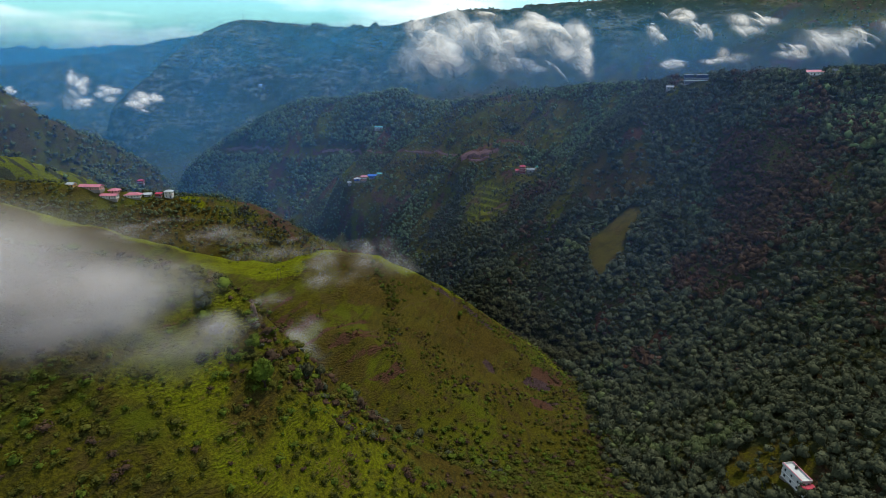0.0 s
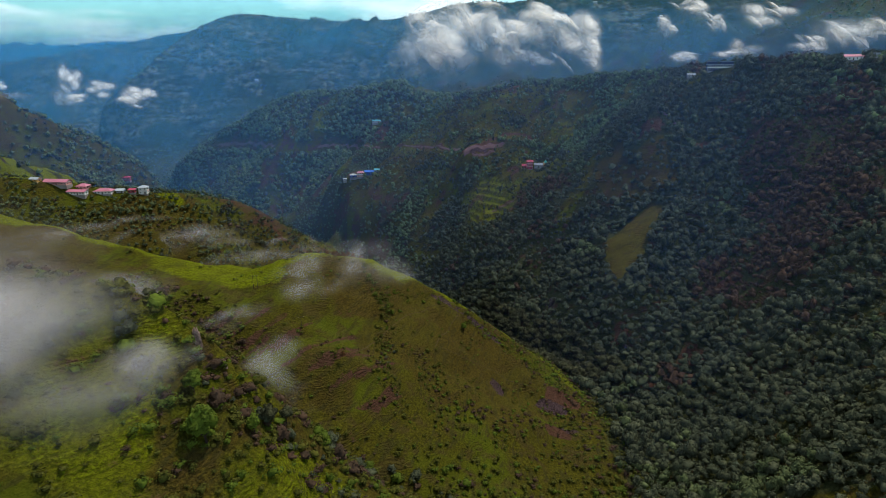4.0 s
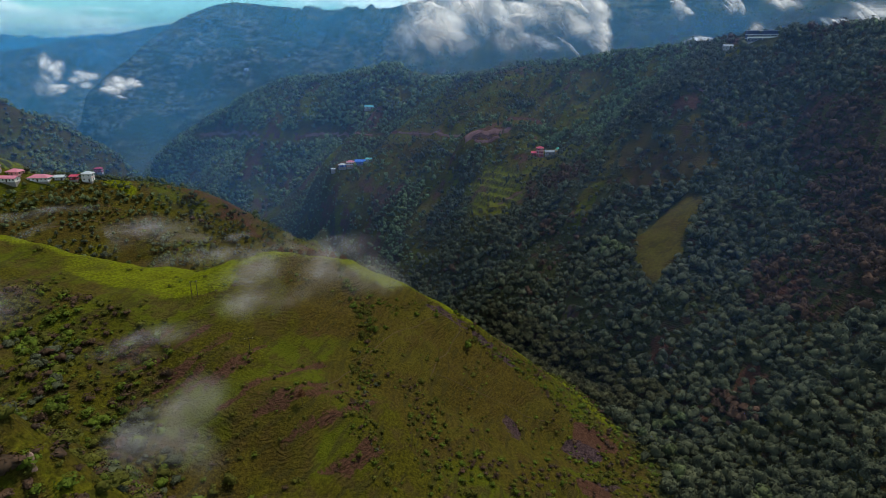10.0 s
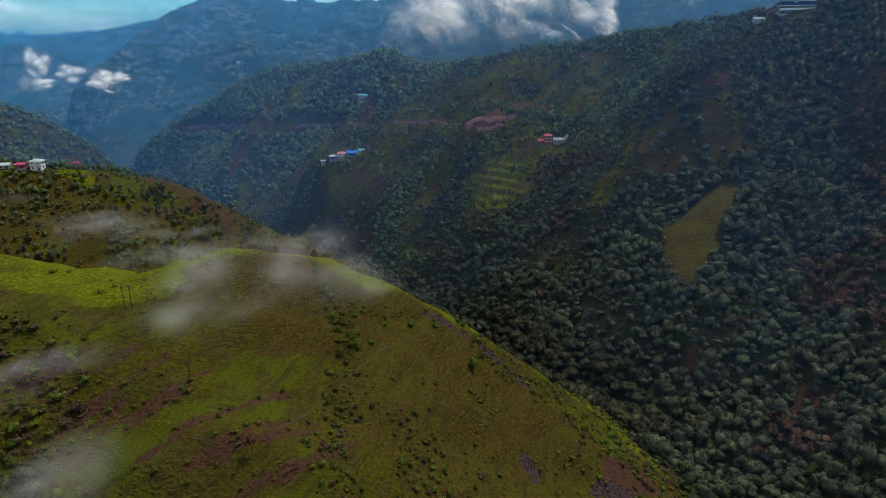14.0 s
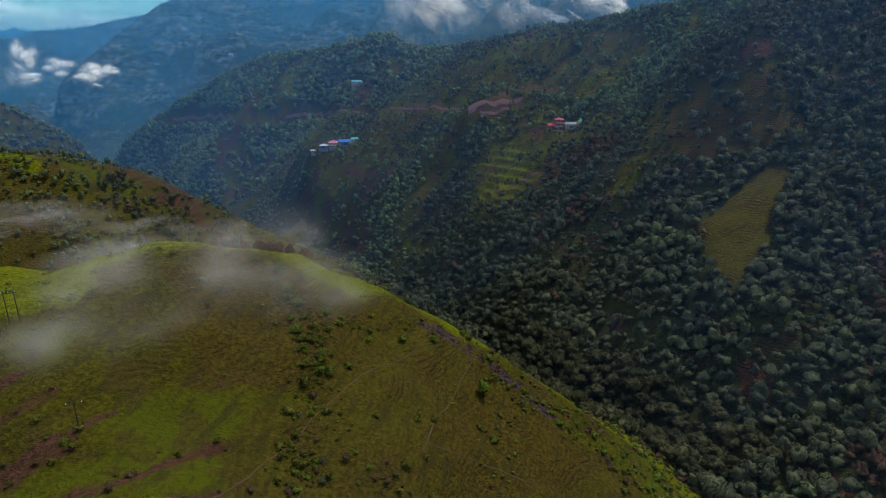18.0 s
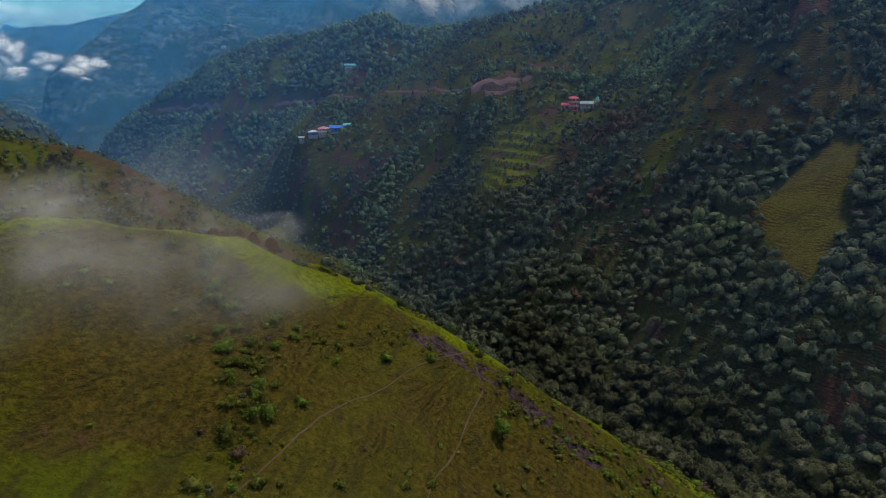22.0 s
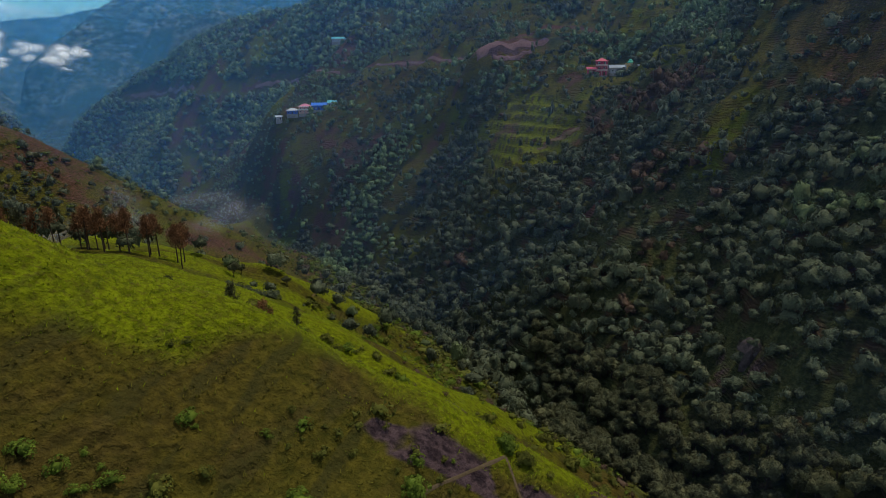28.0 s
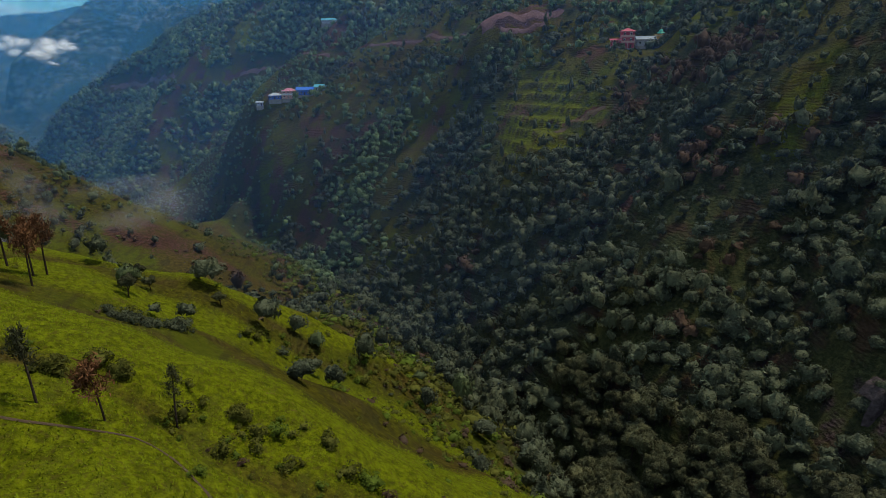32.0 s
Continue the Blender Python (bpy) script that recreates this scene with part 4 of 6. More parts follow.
def crown_shape(level, sprays, lobes, gen, spray_size=0.16, flat=0.8, core_share=0.93, curls=0.0, open_below=-0.45, rough=0.05):
    """A crown about 1 in radius, its middle at 0: a billowing body of round lobes, curled at a finer scale, with sprays of leaves on it."""
    size = 1.2 / lobes ** 0.40
    centres = gen.normal(size=(lobes, 3))
    centres[:, 2] = np.abs(centres[:, 2]) * 0.9 - 0.22
    centres = centres / np.linalg.norm(centres, axis=1, keepdims=True) * gen.uniform(0.50, 0.82, (lobes, 1))
    radii = size * gen.uniform(0.65, 1.15, lobes)

    def reach(d):
        r = np.full(len(d), 0.45)
        for c, q in zip(centres, radii):
            k = d @ c
            disc = k * k - (c @ c - q * q)
            r = np.maximum(r, np.where(disc > 0, k + np.sqrt(np.maximum(disc, 0)), 0))
        return r

    v, f = ico(level)
    grow = reach(v) * core_share
    if curls:
        shift = Vector(gen.uniform(-50, 50, 3))
        grow = grow + curls * np.array([0.5 - 1.6 * abs(noise.noise(Vector(p) * 4.2 + shift)) for p in v])
    core = v * grow[:, None] + gen.normal(scale=rough, size=v.shape)
    f = f[v[f][:, :, 2].mean(1) > open_below]
    pick = gen.choice(lobes, sprays, p=radii ** 2 / (radii ** 2).sum()) if sprays else np.zeros(0, int)
    d = gen.normal(size=(sprays, 3)) + centres[pick] * 1.3 + np.array([0, 0, 0.5])
    d /= np.linalg.norm(d, axis=1, keepdims=True) + 1e-9
    tv, tf = tufts(centres[pick] + d * (radii[pick] * gen.uniform(0.88, 1.08, sprays))[:, None], d, spray_size, gen)
    verts = np.concatenate([core, tv])
    verts[:, 2] *= flat
    return verts, np.concatenate([f, tf + len(core)])


def joined(name, templates, picks, places, sizes, heights, turns, mat, label, category):
    """Many small plants as one mesh."""
    vs, fs, base = [], [], 0
    for k, (tv, tf) in enumerate(templates):
        sel = np.where(picks == k)[0]
        if not len(sel):
            continue
        c, s = np.cos(turns[sel])[:, None], np.sin(turns[sel])[:, None]
        x = (tv[None, :, 0] * c - tv[None, :, 1] * s) * sizes[sel][:, None] + places[sel, 0][:, None]
        y = (tv[None, :, 0] * s + tv[None, :, 1] * c) * sizes[sel][:, None] + places[sel, 1][:, None]
        z = tv[None, :, 2] * heights[sel][:, None] + places[sel, 2][:, None]
        vs.append(np.stack([x, y, z], -1).reshape(-1, 3))
        fs.append((tf[None] + (np.arange(len(sel)) * len(tv))[:, None, None]).reshape(-1, 3) + base)
        base += len(sel) * len(tv)
    if not vs:
        return None
    return tagged(new(name, raw_mesh(name, np.concatenate(vs), np.concatenate(fs), mat)), label, category, kind="stuff")


def scatter(x0, x1, y0, y1, gap, gen):
    """Places on a shaken grid."""
    gx, gy = np.meshgrid(np.arange(x0, x1, gap), np.arange(y0, y1, gap))
    gx, gy = gx.ravel(), gy.ravel()
    return gx + gen.uniform(-0.48, 0.48, gx.size) * gap, gy + gen.uniform(-0.48, 0.48, gy.size) * gap


BUILT = []  # places kept free of trees: x, y, radius


def kept_free(x, y):
    free = np.ones(x.shape, bool)
    for cx, cy, r in BUILT:
        free &= (x - cx) ** 2 + (y - cy) ** 2 > r * r
    return free


def wood_share(x, y):
    grass, fresh, soil, rock, meadow, fields, brown = covers(x, y)
    side = stream_side(x, y)
    right = smooth(-22, -4, side)
    share = right * (1.15 - 0.70 * smooth(0.4, 0.66, grass)) * (1 - 0.75 * smooth(0.36, 0.6, soil))
    share = np.maximum(share, 0.06 * (1 - right) * smooth(470, 490, y)) * (1 - 0.9 * smooth(0.4, 0.6, rock))
    share = np.maximum(share, 0.85 * near_line(x, y, [(-350, 531), (-300, 534), (-272, 542), (-240, 558)], 8))
    # the village's hill is half grown over
    hill = smooth(-440, -400, x) * (1 - smooth(-150, -115, x)) * smooth(478, 505, y) * (1 - smooth(690, 720, y))
    share = np.maximum(share, hill * (0.30 + 0.65 * smooth(-0.2, 0.1, fbm(x / 24, y / 24, 4, 92) + 0.22 * (1 - smooth(-260, -200, x)))) * (1 - 0.6 * smooth(0.4, 0.6, soil)))
    hollow = 1 - smooth(14, 34, line_field(LINES["left_hollow"], x, y)[0])
    share = np.maximum(share, 0.75 * hollow * smooth(-260, -200, x) * smooth(0.0, 0.2, fbm(x / 40, y / 40, 3, 91) + 0.2))
    share = share * (1 - 0.9 * near_line(x, y, ROADS[1], 6)) * (1 - near_line(x, y, [(20, 765), (46, 772), (72, 781)], 7)) * (1 - near_line(x, y, [(50, 676), (76, 677)], 6))
    return share * (1 - meadow) * (1 - 0.9 * fields)


far_rng = np.random.default_rng(21)
TEMPLATES = [crown_shape(1, 76, 9, far_rng, 0.20, 0.95, 0.88, 0.2, -0.2) for k in range(12)]
FINER = [crown_shape(2, 130, 14, far_rng, 0.15, 0.95, 0.86, 0.2, -0.2) for k in range(12)]
TINY = [crown_shape(1, 26, 6, far_rng, 0.24, 0.95, 0.92, 0.2, -0.2) for k in range(6)]

# ---- houses ----
def stand(x, y, turn=0.0, sink=0.0, lift=None):
    z = float(ground_z(x, y)) if lift is None else lift
    return pose(x, y, z - sink, 0, 0, turn)


def window(parent, x, y, z, w, h, glass=None):
    fr = part("window", box(x - w / 2, x + w / 2, y - 0.05, y + 0.06, z, z + h), WHITE_WALL, parent)
    part("pane", box(x - w / 2 + 0.1, x + w / 2 - 0.1, y - 0.07, y - 0.045, z + 0.1, z + h - 0.1), glass or PANE, fr)


def house(name, m, w, d, storeys, wall_mat, roof_mat, roof, label, category="house", group="", balcony=False, band=None, bays=None, base=3.0, storey=2.9):
    """A hillside house: plinth, storeys with windows, and a gabled, hipped, lean-to or flat roof. The front looks along -y."""
    t = thing(name, m, label, category, group)
    x0, x1, y0, y1 = -w / 2, w / 2, -d / 2, d / 2
    part("plinth", box(x0 - 0.3, x1 + 0.3, y0 - 0.3, y1 + 0.3, -base, 0.25), STONE, t, "rough grey stone plinth")
    for s in range(storeys):
        z0, z1 = 0.25 + s * storey, 0.25 + (s + 1) * storey
        body = part("wall", box(x0, x1, y0, y1, z0, z1 - 0.22), wall_mat, t)
        part("floor_slab", box(x0 - 0.25, x1 + 0.25, y0 - (1.1 if balcony else 0.25), y1 + 0.25, z1 - 0.22, z1), band or WHITE_WALL, t)
        n = bays or max(2, int(w / 2.4))
        for k in range(n):
            cx = x0 + w * (k + 0.5) / n
            if s == 0 and k == n // 2:
                part("door", box(cx - 0.5, cx + 0.5, y0 - 0.08, y0 + 0.02, z0 + 0.02, z0 + 2.05), DARK_WOOD, t)
            else:
                window(body, cx, y0, z0 + 0.95, 1.1, 1.25)
        for k in range(max(1, int(d / 3.2))):
            cy = y0 + d * (k + 0.5) / max(1, int(d / 3.2))
            for sx in (x0, x1):
                f = part("side_window", box(sx - 0.06, sx + 0.06, cy - 0.5, cy + 0.5, z0 + 0.95, z0 + 2.1), PANE, body)
        if balcony and s:
            part("railing", box(x0 - 0.2, x1 + 0.2, y0 - 1.1, y0 - 1.02, z0 + 0.05, z0 + 1.0), band or WHITE_WALL, t)
            for px in (x0, 0, x1):
                part("post", box(px - 0.1, px + 0.1, y0 - 1.05, y0 - 0.85, z0 - storey + 0.1, z0 - 0.2), band or WHITE_WALL, t)
    top = 0.25 + storeys * storey
    o = 0.7
    if roof == "gable":
        r = part("roof", prism([(y0 - o, top - 0.05), (0, top + d * 0.27), (y1 + o, top - 0.05), (y1 + o, top + 0.13), (0, top + d * 0.27 + 0.2), (y0 - o, top + 0.13)], x0 - o, x1 + o), roof_mat, t)
        r.matrix_basis = pose(0, 0, 0, 0, 0, 90) @ Matrix.Diagonal((1, -1, 1, 1))
        g = part("gable", prism([(y0, top), (0, top + d * 0.25), (y1, top)], x0 + 0.02, x1 - 0.02), wall_mat, t)
        g.matrix_basis = pose(0, 0, 0, 0, 0, 90) @ Matrix.Diagonal((1, -1, 1, 1))
    elif roof == "hip":
        bm = bmesh.new()
        lo = [bm.verts.new(p) for p in ((x0 - o, y0 - o, top), (x1 + o, y0 - o, top), (x1 + o, y1 + o, top), (x0 - o, y1 + o, top))]
        ridge = max(0.4, (w - d) / 2)
        hi = [bm.verts.new((-ridge, 0, top + d * 0.27)), bm.verts.new((ridge, 0, top + d * 0.27))]
        for f in ((lo[0], lo[1], hi[1], hi[0]), (lo[1], lo[2], hi[1]), (lo[2], lo[3], hi[0], hi[1]), (lo[3], lo[0], hi[0]), lo[::-1]):
            bm.faces.new(f)
        part("roof", bm, roof_mat, t)
        part("eaves_board", box(x0 - o, x1 + o, y0 - o, y1 + o, top - 0.16, top - 0.004), wall_mat, t)
    elif roof == "lean":
        r = part("roof", prism([(y0 - o, top + 0.1), (y1 + o, top + d * 0.2), (y1 + o, top + d * 0.2 + 0.15), (y0 - o, top + 0.25)], x0 - o, x1 + o), roof_mat, t)
        r.matrix_basis = pose(0, 0, 0, 0, 0, 90) @ Matrix.Diagonal((1, -1, 1, 1))
    else:
        part("roof", box(x0 - 0.3, x1 + 0.3, y0 - 0.3, y1 + 0.3, top + 0.004, top + 0.2), roof_mat, t)
        for a in ((x0 - 0.3, x1 + 0.3, y0 - 0.3, y0 - 0.1), (x0 - 0.3, x1 + 0.3, y1 + 0.1, y1 + 0.3), (x0 - 0.3, x0 - 0.1, y0 - 0.1, y1 + 0.1), (x1 + 0.1, x1 + 0.3, y0 - 0.1, y1 + 0.1)):
            part("parapet", box(*a, top + 0.2, top + 0.85), wall_mat, t)
        part("water_tank", tube([(w * 0.3, d * 0.2, top + 0.2), (w * 0.3, d * 0.2, top + 1.5)], [0.6, 0.6], 10), DARK_WOOD, t)
    BUILT.append((m.translation.x, m.translation.y, max(w, d) * 0.6 + 1.2))
    # the ground falls away in front of the house
    f = m @ Vector((0, -max(w, d) * 0.6 - 2, 0))
    BUILT.append((f.x, f.y, min(4.0, max(w, d) * 0.42)))
    return t


# the hamlet below the spur
house("house", stand(-125, 852, 8), 8.5, 6.5, 1, BLUE_WALL, TIN_ROOF, "hip", "low blue-walled house with a pale sheet-metal roof", group="hamlet houses")
house("house", stand(-115, 854, 4), 9.0, 7.0, 2, PINK_WALL, PINK_ROOF, "hip", "two-storey pink plastered house with a pink hipped roof", group="hamlet houses", balcony=True)
house("house", stand(-103.5, 858, 2), 12.0, 7.0, 1, BLUE_WALL, BLUE_ROOF, "gable", "long house with a bright blue sheet-metal roof", group="hamlet houses", storey=3.6)
house("shed", stand(-136, 849, 12), 4.5, 3.5, 1, GREY_WALL, TIN_ROOF, "lean", "small grey shed with a tin roof on the field's edge", "shed", storey=2.3)
house("house", stand(-93, 862, -6), 7.0, 6.0, 1, GREY_WALL, TEAL_ROOF, "gable", "small house with a teal sheet-metal roof", group="hamlet houses")
house("house", stand(-104, 993, -4), 17.0, 6.0, 1, GREY_WALL, TEAL_ROOF, "gable", "long low house with a teal sheet-metal roof", bays=6)
# the temple yard
house("house", stand(99.5, 735, -10), 6.8, 6.0, 3, RED_WALL, RED_ROOF, "hip", "three-storey red house with balconies and a red roof", balcony=True, band=PINK_WALL)
house("house", stand(93, 733, -10), 5.0, 5.0, 1, RED_WALL, RED_ROOF, "lean", "low red annexe beside the tall red house", "annexe")
house("house", stand(110, 737, -6), 9.5, 6.0, 1, GREY_WALL, GREY_ROOF, "gable", "grey house with a broad slate-blue roof", storey=3.2)
temple = house("temple", stand(117.5, 735, -8), 4.8, 4.8, 1, YELLOW_WALL, YELLOW_WALL, "flat", "ochre plastered temple with a green domed roof", "temple", storey=3.9)
for z0, r0 in ((4.3, 2.9), (5.4, 2.1)):
    part("canopy", tube([(0, 0, z0), (0, 0, z0 + 0.25), (0, 0, z0 + 0.9)], [r0, r0 * 0.95, r0 * 0.45], 12), GREEN_ROOF, temple, "green tiered roof")
part("dome", tube([(0, 0, 6.2), (0, 0, 6.7), (0, 0, 7.2), (0, 0, 7.5)], [1.2, 1.15, 0.7, 0.08], 12), GREEN_ROOF, temple, "green dome")
part("finial", tube([(0, 0, 7.4), (0, 0, 8.4)], [0.09, 0.03], 6), YELLOW_WALL, temple)
house("shed", stand(124, 733, 0), 5.0, 3.5, 1, WHITE_WALL, GREY_ROOF, "lean", "small white shed beside the temple", "shed", storey=2.2)
# the long village on the left spur
for x, y, w, d, s, wm, rm, rf, tr, lb in (
    (-328, 543, 20, 7, 1, PINK_WALL, PINK_ROOF, "gable", -4, "long pink-walled hall with a pink sheet-metal roof"),
    (-309.5, 548, 9, 7, 1, PINK_WALL, PINK_ROOF, "hip", -4, "pink house with a hipped pink roof"),
    (-310.5, 540, 15, 5.5, 1, WHITE_WALL, PINK_ROOF, "gable", -2, "low white-walled row with a faded pink roof"),
    (-293, 549, 14, 8, 1, WHITE_WALL, PINK_ROOF, "hip", 4, "broad white house with a large peach-pink roof"),
    (-281, 553, 6, 5, 1, GREY_WALL, TIN_ROOF, "gable", 10, "small grey house with a tin roof"),
    (-344, 540, 7, 5, 1, YELLOW_WALL, TIN_ROOF, "gable", -10, "small ochre house with a tin roof beside the hall"),
):
    house("house", stand(x, y, tr, 1.5), w, d, s, wm, rm, rf, lb, group="village houses", storey=2.6)
house("house", stand(-263, 557, 6, 0.6), 7.0, 5.5, 2, WHITE_WALL, TIN_ROOF, "hip", "two-storey white house with a white hipped tin roof", band=PINK_WALL)
house("shed", stand(-271, 553, 6), 5.0, 4.0, 1, RED_WALL, RED_ROOF, "lean", "low red shed beside the white house", "shed", storey=2.2)
house("house", stand(-545, 1052, 10), 11, 8, 2, RED_WALL, RED_ROOF, "hip", "two-storey red house alone in the valley")
# on the right-hand crest
hotel = house("hotel", stand(275, 668, -14, 4.5), 24.0, 9.0, 2, NAVY_WALL, GREY_ROOF, "flat", "long dark-blue hotel with white bands on the wooded crest", "hotel", balcony=True, band=WHITE_WALL, bays=11)
for k, (px, w) in enumerate(((-7.5, 9.0), (6.0, 11.0))):
    part("roof_storey", box(px - w / 2, px + w / 2, -4.0, 4.0, 6.9, 9.2), NAVY_WALL, hotel, "set-back top storey with trees behind it")
    part("roof_slab", box(px - w / 2 - 0.5, px + w / 2 + 0.5, -4.6, 4.6, 9.2, 9.45), WHITE_WALL, hotel)
house("house", stand(249, 672, -12, 1.0), 7.0, 6.0, 1, GREY_WALL, GREY_ROOF, "gable", "low grey house half hidden by trees on the crest")
house("house", stand(360, 597, -30), 14.0, 7.0, 1, WHITE_WALL, PINK_ROOF, "gable", "long white house with a pale pink roof on the crest", bays=5)
house("house", stand(372, 588, -30), 9.0, 7.0, 1, GREY_WALL, GREY_ROOF, "flat", "low flat-roofed grey house on the crest")
# beside the stream
big = house("house", stand(154, 216, 6, 1.5), 4.6, 12.0, 2, WHITE_WALL, TIN_ROOF, "flat", "long white two-storey house with a pale flat roof in a clearing", base=6.0)
part("annexe_roof", box(-3.0, 3.0, -9.0, -6.2, 4.6, 4.85), RED_ROOF, big, "dark red annexe roof")
part("annexe_wall", box(-2.6, 2.6, -8.7, -6.32, -5.0, 4.6), WHITE_WALL, big)
for sx in (-2.45, 2.3):
    part("roof_trim", box(sx - 0.15, sx + 0.25, -6.1, 6.1, 6.92, 7.1), PINK_ROOF, big, "pink roof edging")
# far roofs on the mast mountain
for x, y, w in ((-330, 2250, 26), (-300, 2262, 18), (-560, 1880, 22), (-110, 2150, 24), (420, 1830, 26), (640, 1650, 28), (560, 1690, 20)):
    house("house", stand(x, y, 0), w * 0.45, 6, 1, GREY_WALL, TIN_ROOF, "gable", "pale farmhouse far off on the terraced mountain", group="far farmhouses", bays=4)

# ---- masts and poles ----
mast = thing("radio_mast", stand(-793, 2513, 0, 1.0), "tall thin lattice radio mast on the mountain top", "mast")
for a in range(4):
    sx, sy = (-1, 1, 1, -1)[a], (-1, -1, 1, 1)[a]
    part("leg", tube([(sx * 1.7, sy * 1.7, 0), (sx * 0.7, sy * 0.7, 22), (sx * 0.3, sy * 0.3, 36)], [0.28, 0.24, 0.2], 5), METAL, mast)
for k in range(8):
    r = 1.6 - 0.16 * k
    part("brace", box(-r, r, -r, r, 4 * k + 2, 4 * k + 2.25), METAL, mast)
part("aerial", tube([(0, 0, 35), (0, 0, 44)], [0.18, 0.08], 5), METAL, mast)


def power_pole(x, y, tall, label, twin=False):
    t = thing("power_pole", stand(x, y, 20, 0.4), label, "pole", "power poles")
    for px in ((-1.1, 1.1) if twin else (0,)):
        part("post", tube([(px, 0, 0), (px, 0, tall)], [0.16, 0.10], 7), DARK_WOOD, t)
    part("crossarm", box(-1.6, 1.6, -0.06, 0.06, tall - 0.6, tall - 0.45), DARK_WOOD, t)
    for px in (-1.4, 0, 1.4):
        part("insulator", tube([(px, 0, tall - 0.45), (px, 0, tall - 0.15)], [0.07, 0.05], 6), WHITE_WALL, t)


power_pole(-105, 356, 8.5, "twin-post wooden power pole on the grassy saddle", True)
power_pole(-73, 325, 7.0, "single wooden power pole on the grass slope")
power_pole(92, 705, 8.0, "single wooden power pole beside the terraces")
power_pole(-150, 868, 8.0, "single wooden power pole above the hamlet")


# ---- bare rock ----
def outcrop(x, y, wide, tall, deep, turn, seed, mat, label, lift=0.0):
    """A rough upright rock face, its back in the slope."""
    gen = np.random.default_rng(seed)
    n, m_ = 18, 22
    u, v = np.meshgrid(np.linspace(-1, 1, n), np.linspace(0, 1, m_))
    bulge = np.sqrt(np.clip(1 - u ** 2, 0, 1)) * (1 - 0.6 * v ** 3)
    crack = fbm(u * 3.1 + seed, v * 1.2, 4, seed) * 0.5 + fbm(u * 9 + seed, v * 5, 3, seed + 1) * 0.22
    px = u * wide / 2 * (1 - 0.35 * v ** 2) + 0.25 * crack
    py = -deep * (bulge + crack * bulge)
    pz = v * tall * (1 - 0.25 * np.abs(u) ** 2.5 + 0.12 * fbm(u * 4, v * 0 + seed, 3, seed + 2)) - 1.0
    g = np.arange(n * m_).reshape(m_, n)
    q = np.stack([g[:-1, :-1], g[:-1, 1:], g[1:, 1:], g[1:, :-1]], -1).reshape(-1, 4)
    top = g[-1]
    verts = np.stack([px.ravel(), py.ravel(), pz.ravel()], 1)
    back = np.stack([px[-1], np.full(n, deep * 1.5), pz[-1] + 0.3], 1)
    b = np.arange(n) + len(verts)
    q2 = np.stack([top[:-1], top[1:], b[1:], b[:-1]], -1)
    me = raw_mesh("rock_outcrop", np.concatenate([verts, back]), np.concatenate([q, q2]), mat)
    ob = tagged(new("rock_outcrop", me), label, "rock")
    ob.matrix_basis = stand(x, y, turn, -lift)
    return ob


outcrop(-69, 198.0, 3.4, 11.0, 0.5, 25, 3, PALE_ROCK, "pale pinkish rock face bare among the scrub", -5.5)
outcrop(-62.5, 199.5, 1.8, 5.0, 0.7, 30, 8, PALE_ROCK, "small pale rock face beside the larger one", -2.5)
outcrop(91, 505, 10.0, 8.0, 2.0, 20, 5, DARK_ROCK, "dark grey rock face among the oaks", -4)
outcrop(130, 430, 7.0, 5.0, 1.6, 30, 6, DARK_ROCK, "low dark rock face in the wood", -3)

# ---- pines ----
def pine_meshes(gen, tall, dry, spread_r):
    """Trunk, boughs and needle tufts of a thin pine."""
    lean = gen.normal(scale=0.25, size=2)
    stem = [(0, 0, -0.4), (lean[0] * 0.3, lean[1] * 0.3, tall * 0.35), (lean[0] * 0.8, lean[1] * 0.8, tall * 0.7), (lean[0], lean[1], tall)]
    trunk = tube(stem, [tall * 0.018, tall * 0.014, tall * 0.010, tall * 0.003], 7)
    boughs, tips, ways = [], [], []
    n = 26
    for k in range(n):
        z = tall * (0.55 + 0.45 * k / n)
        a = gen.uniform(0, 2 * math.pi)
        r = spread_r * (1.05 - 0.75 * (k / n)) * gen.uniform(0.6, 1.1)
        o = np.array([lean[0] * z / tall, lean[1] * z / tall, z])
        e = o + np.array([math.cos(a) * r, math.sin(a) * r, r * gen.uniform(0.15, 0.55)])
        boughs.append((o, e))
        for u in np.linspace(0.45, 1.0, 4):
            for _ in range(7):
                tips.append(o + (e - o) * u + gen.normal(scale=0.16 * spread_r, size=3))
                w = gen.normal(size=3) + np.array([0, 0, 1.4])
                ways.append(w / np.linalg.norm(w))
    tips, ways = np.array(tips), np.array(ways)
    side = np.cross(ways, gen.normal(size=ways.shape))
    side /= np.linalg.norm(side, axis=1, keepdims=True)
    L, W = 0.11 * spread_r * gen.uniform(0.8, 2.0, (len(tips), 1)), 0.045 * spread_r
    v = np.stack([tips - side * W, tips + side * W, tips + ways * L * 2.2], 1).reshape(-1, 3)
    needles = raw_mesh("needles", v, np.arange(len(v)).reshape(-1, 3), PINE_DRY if dry else PINE)
    return trunk, boughs, needles


def pine(x, y, tall, dry, spread_r, seed, label, group):
    gen = np.random.default_rng(seed)
    t = thing("pine_tree", stand(x, y, 0, 0.1), label, "tree", group)
    trunk, boughs, needles = pine_meshes(gen, tall, dry, spread_r)
    part("trunk", trunk, BARK, t)
    for o, e in boughs[::3]:
        part("bough", tube([o, (o + e) / 2 + np.array([0, 0, 0.05]), e], [tall * 0.005, tall * 0.004, tall * 0.002], 4), BARK, t)
    nd = new("needles", needles)
    nd.parent = t


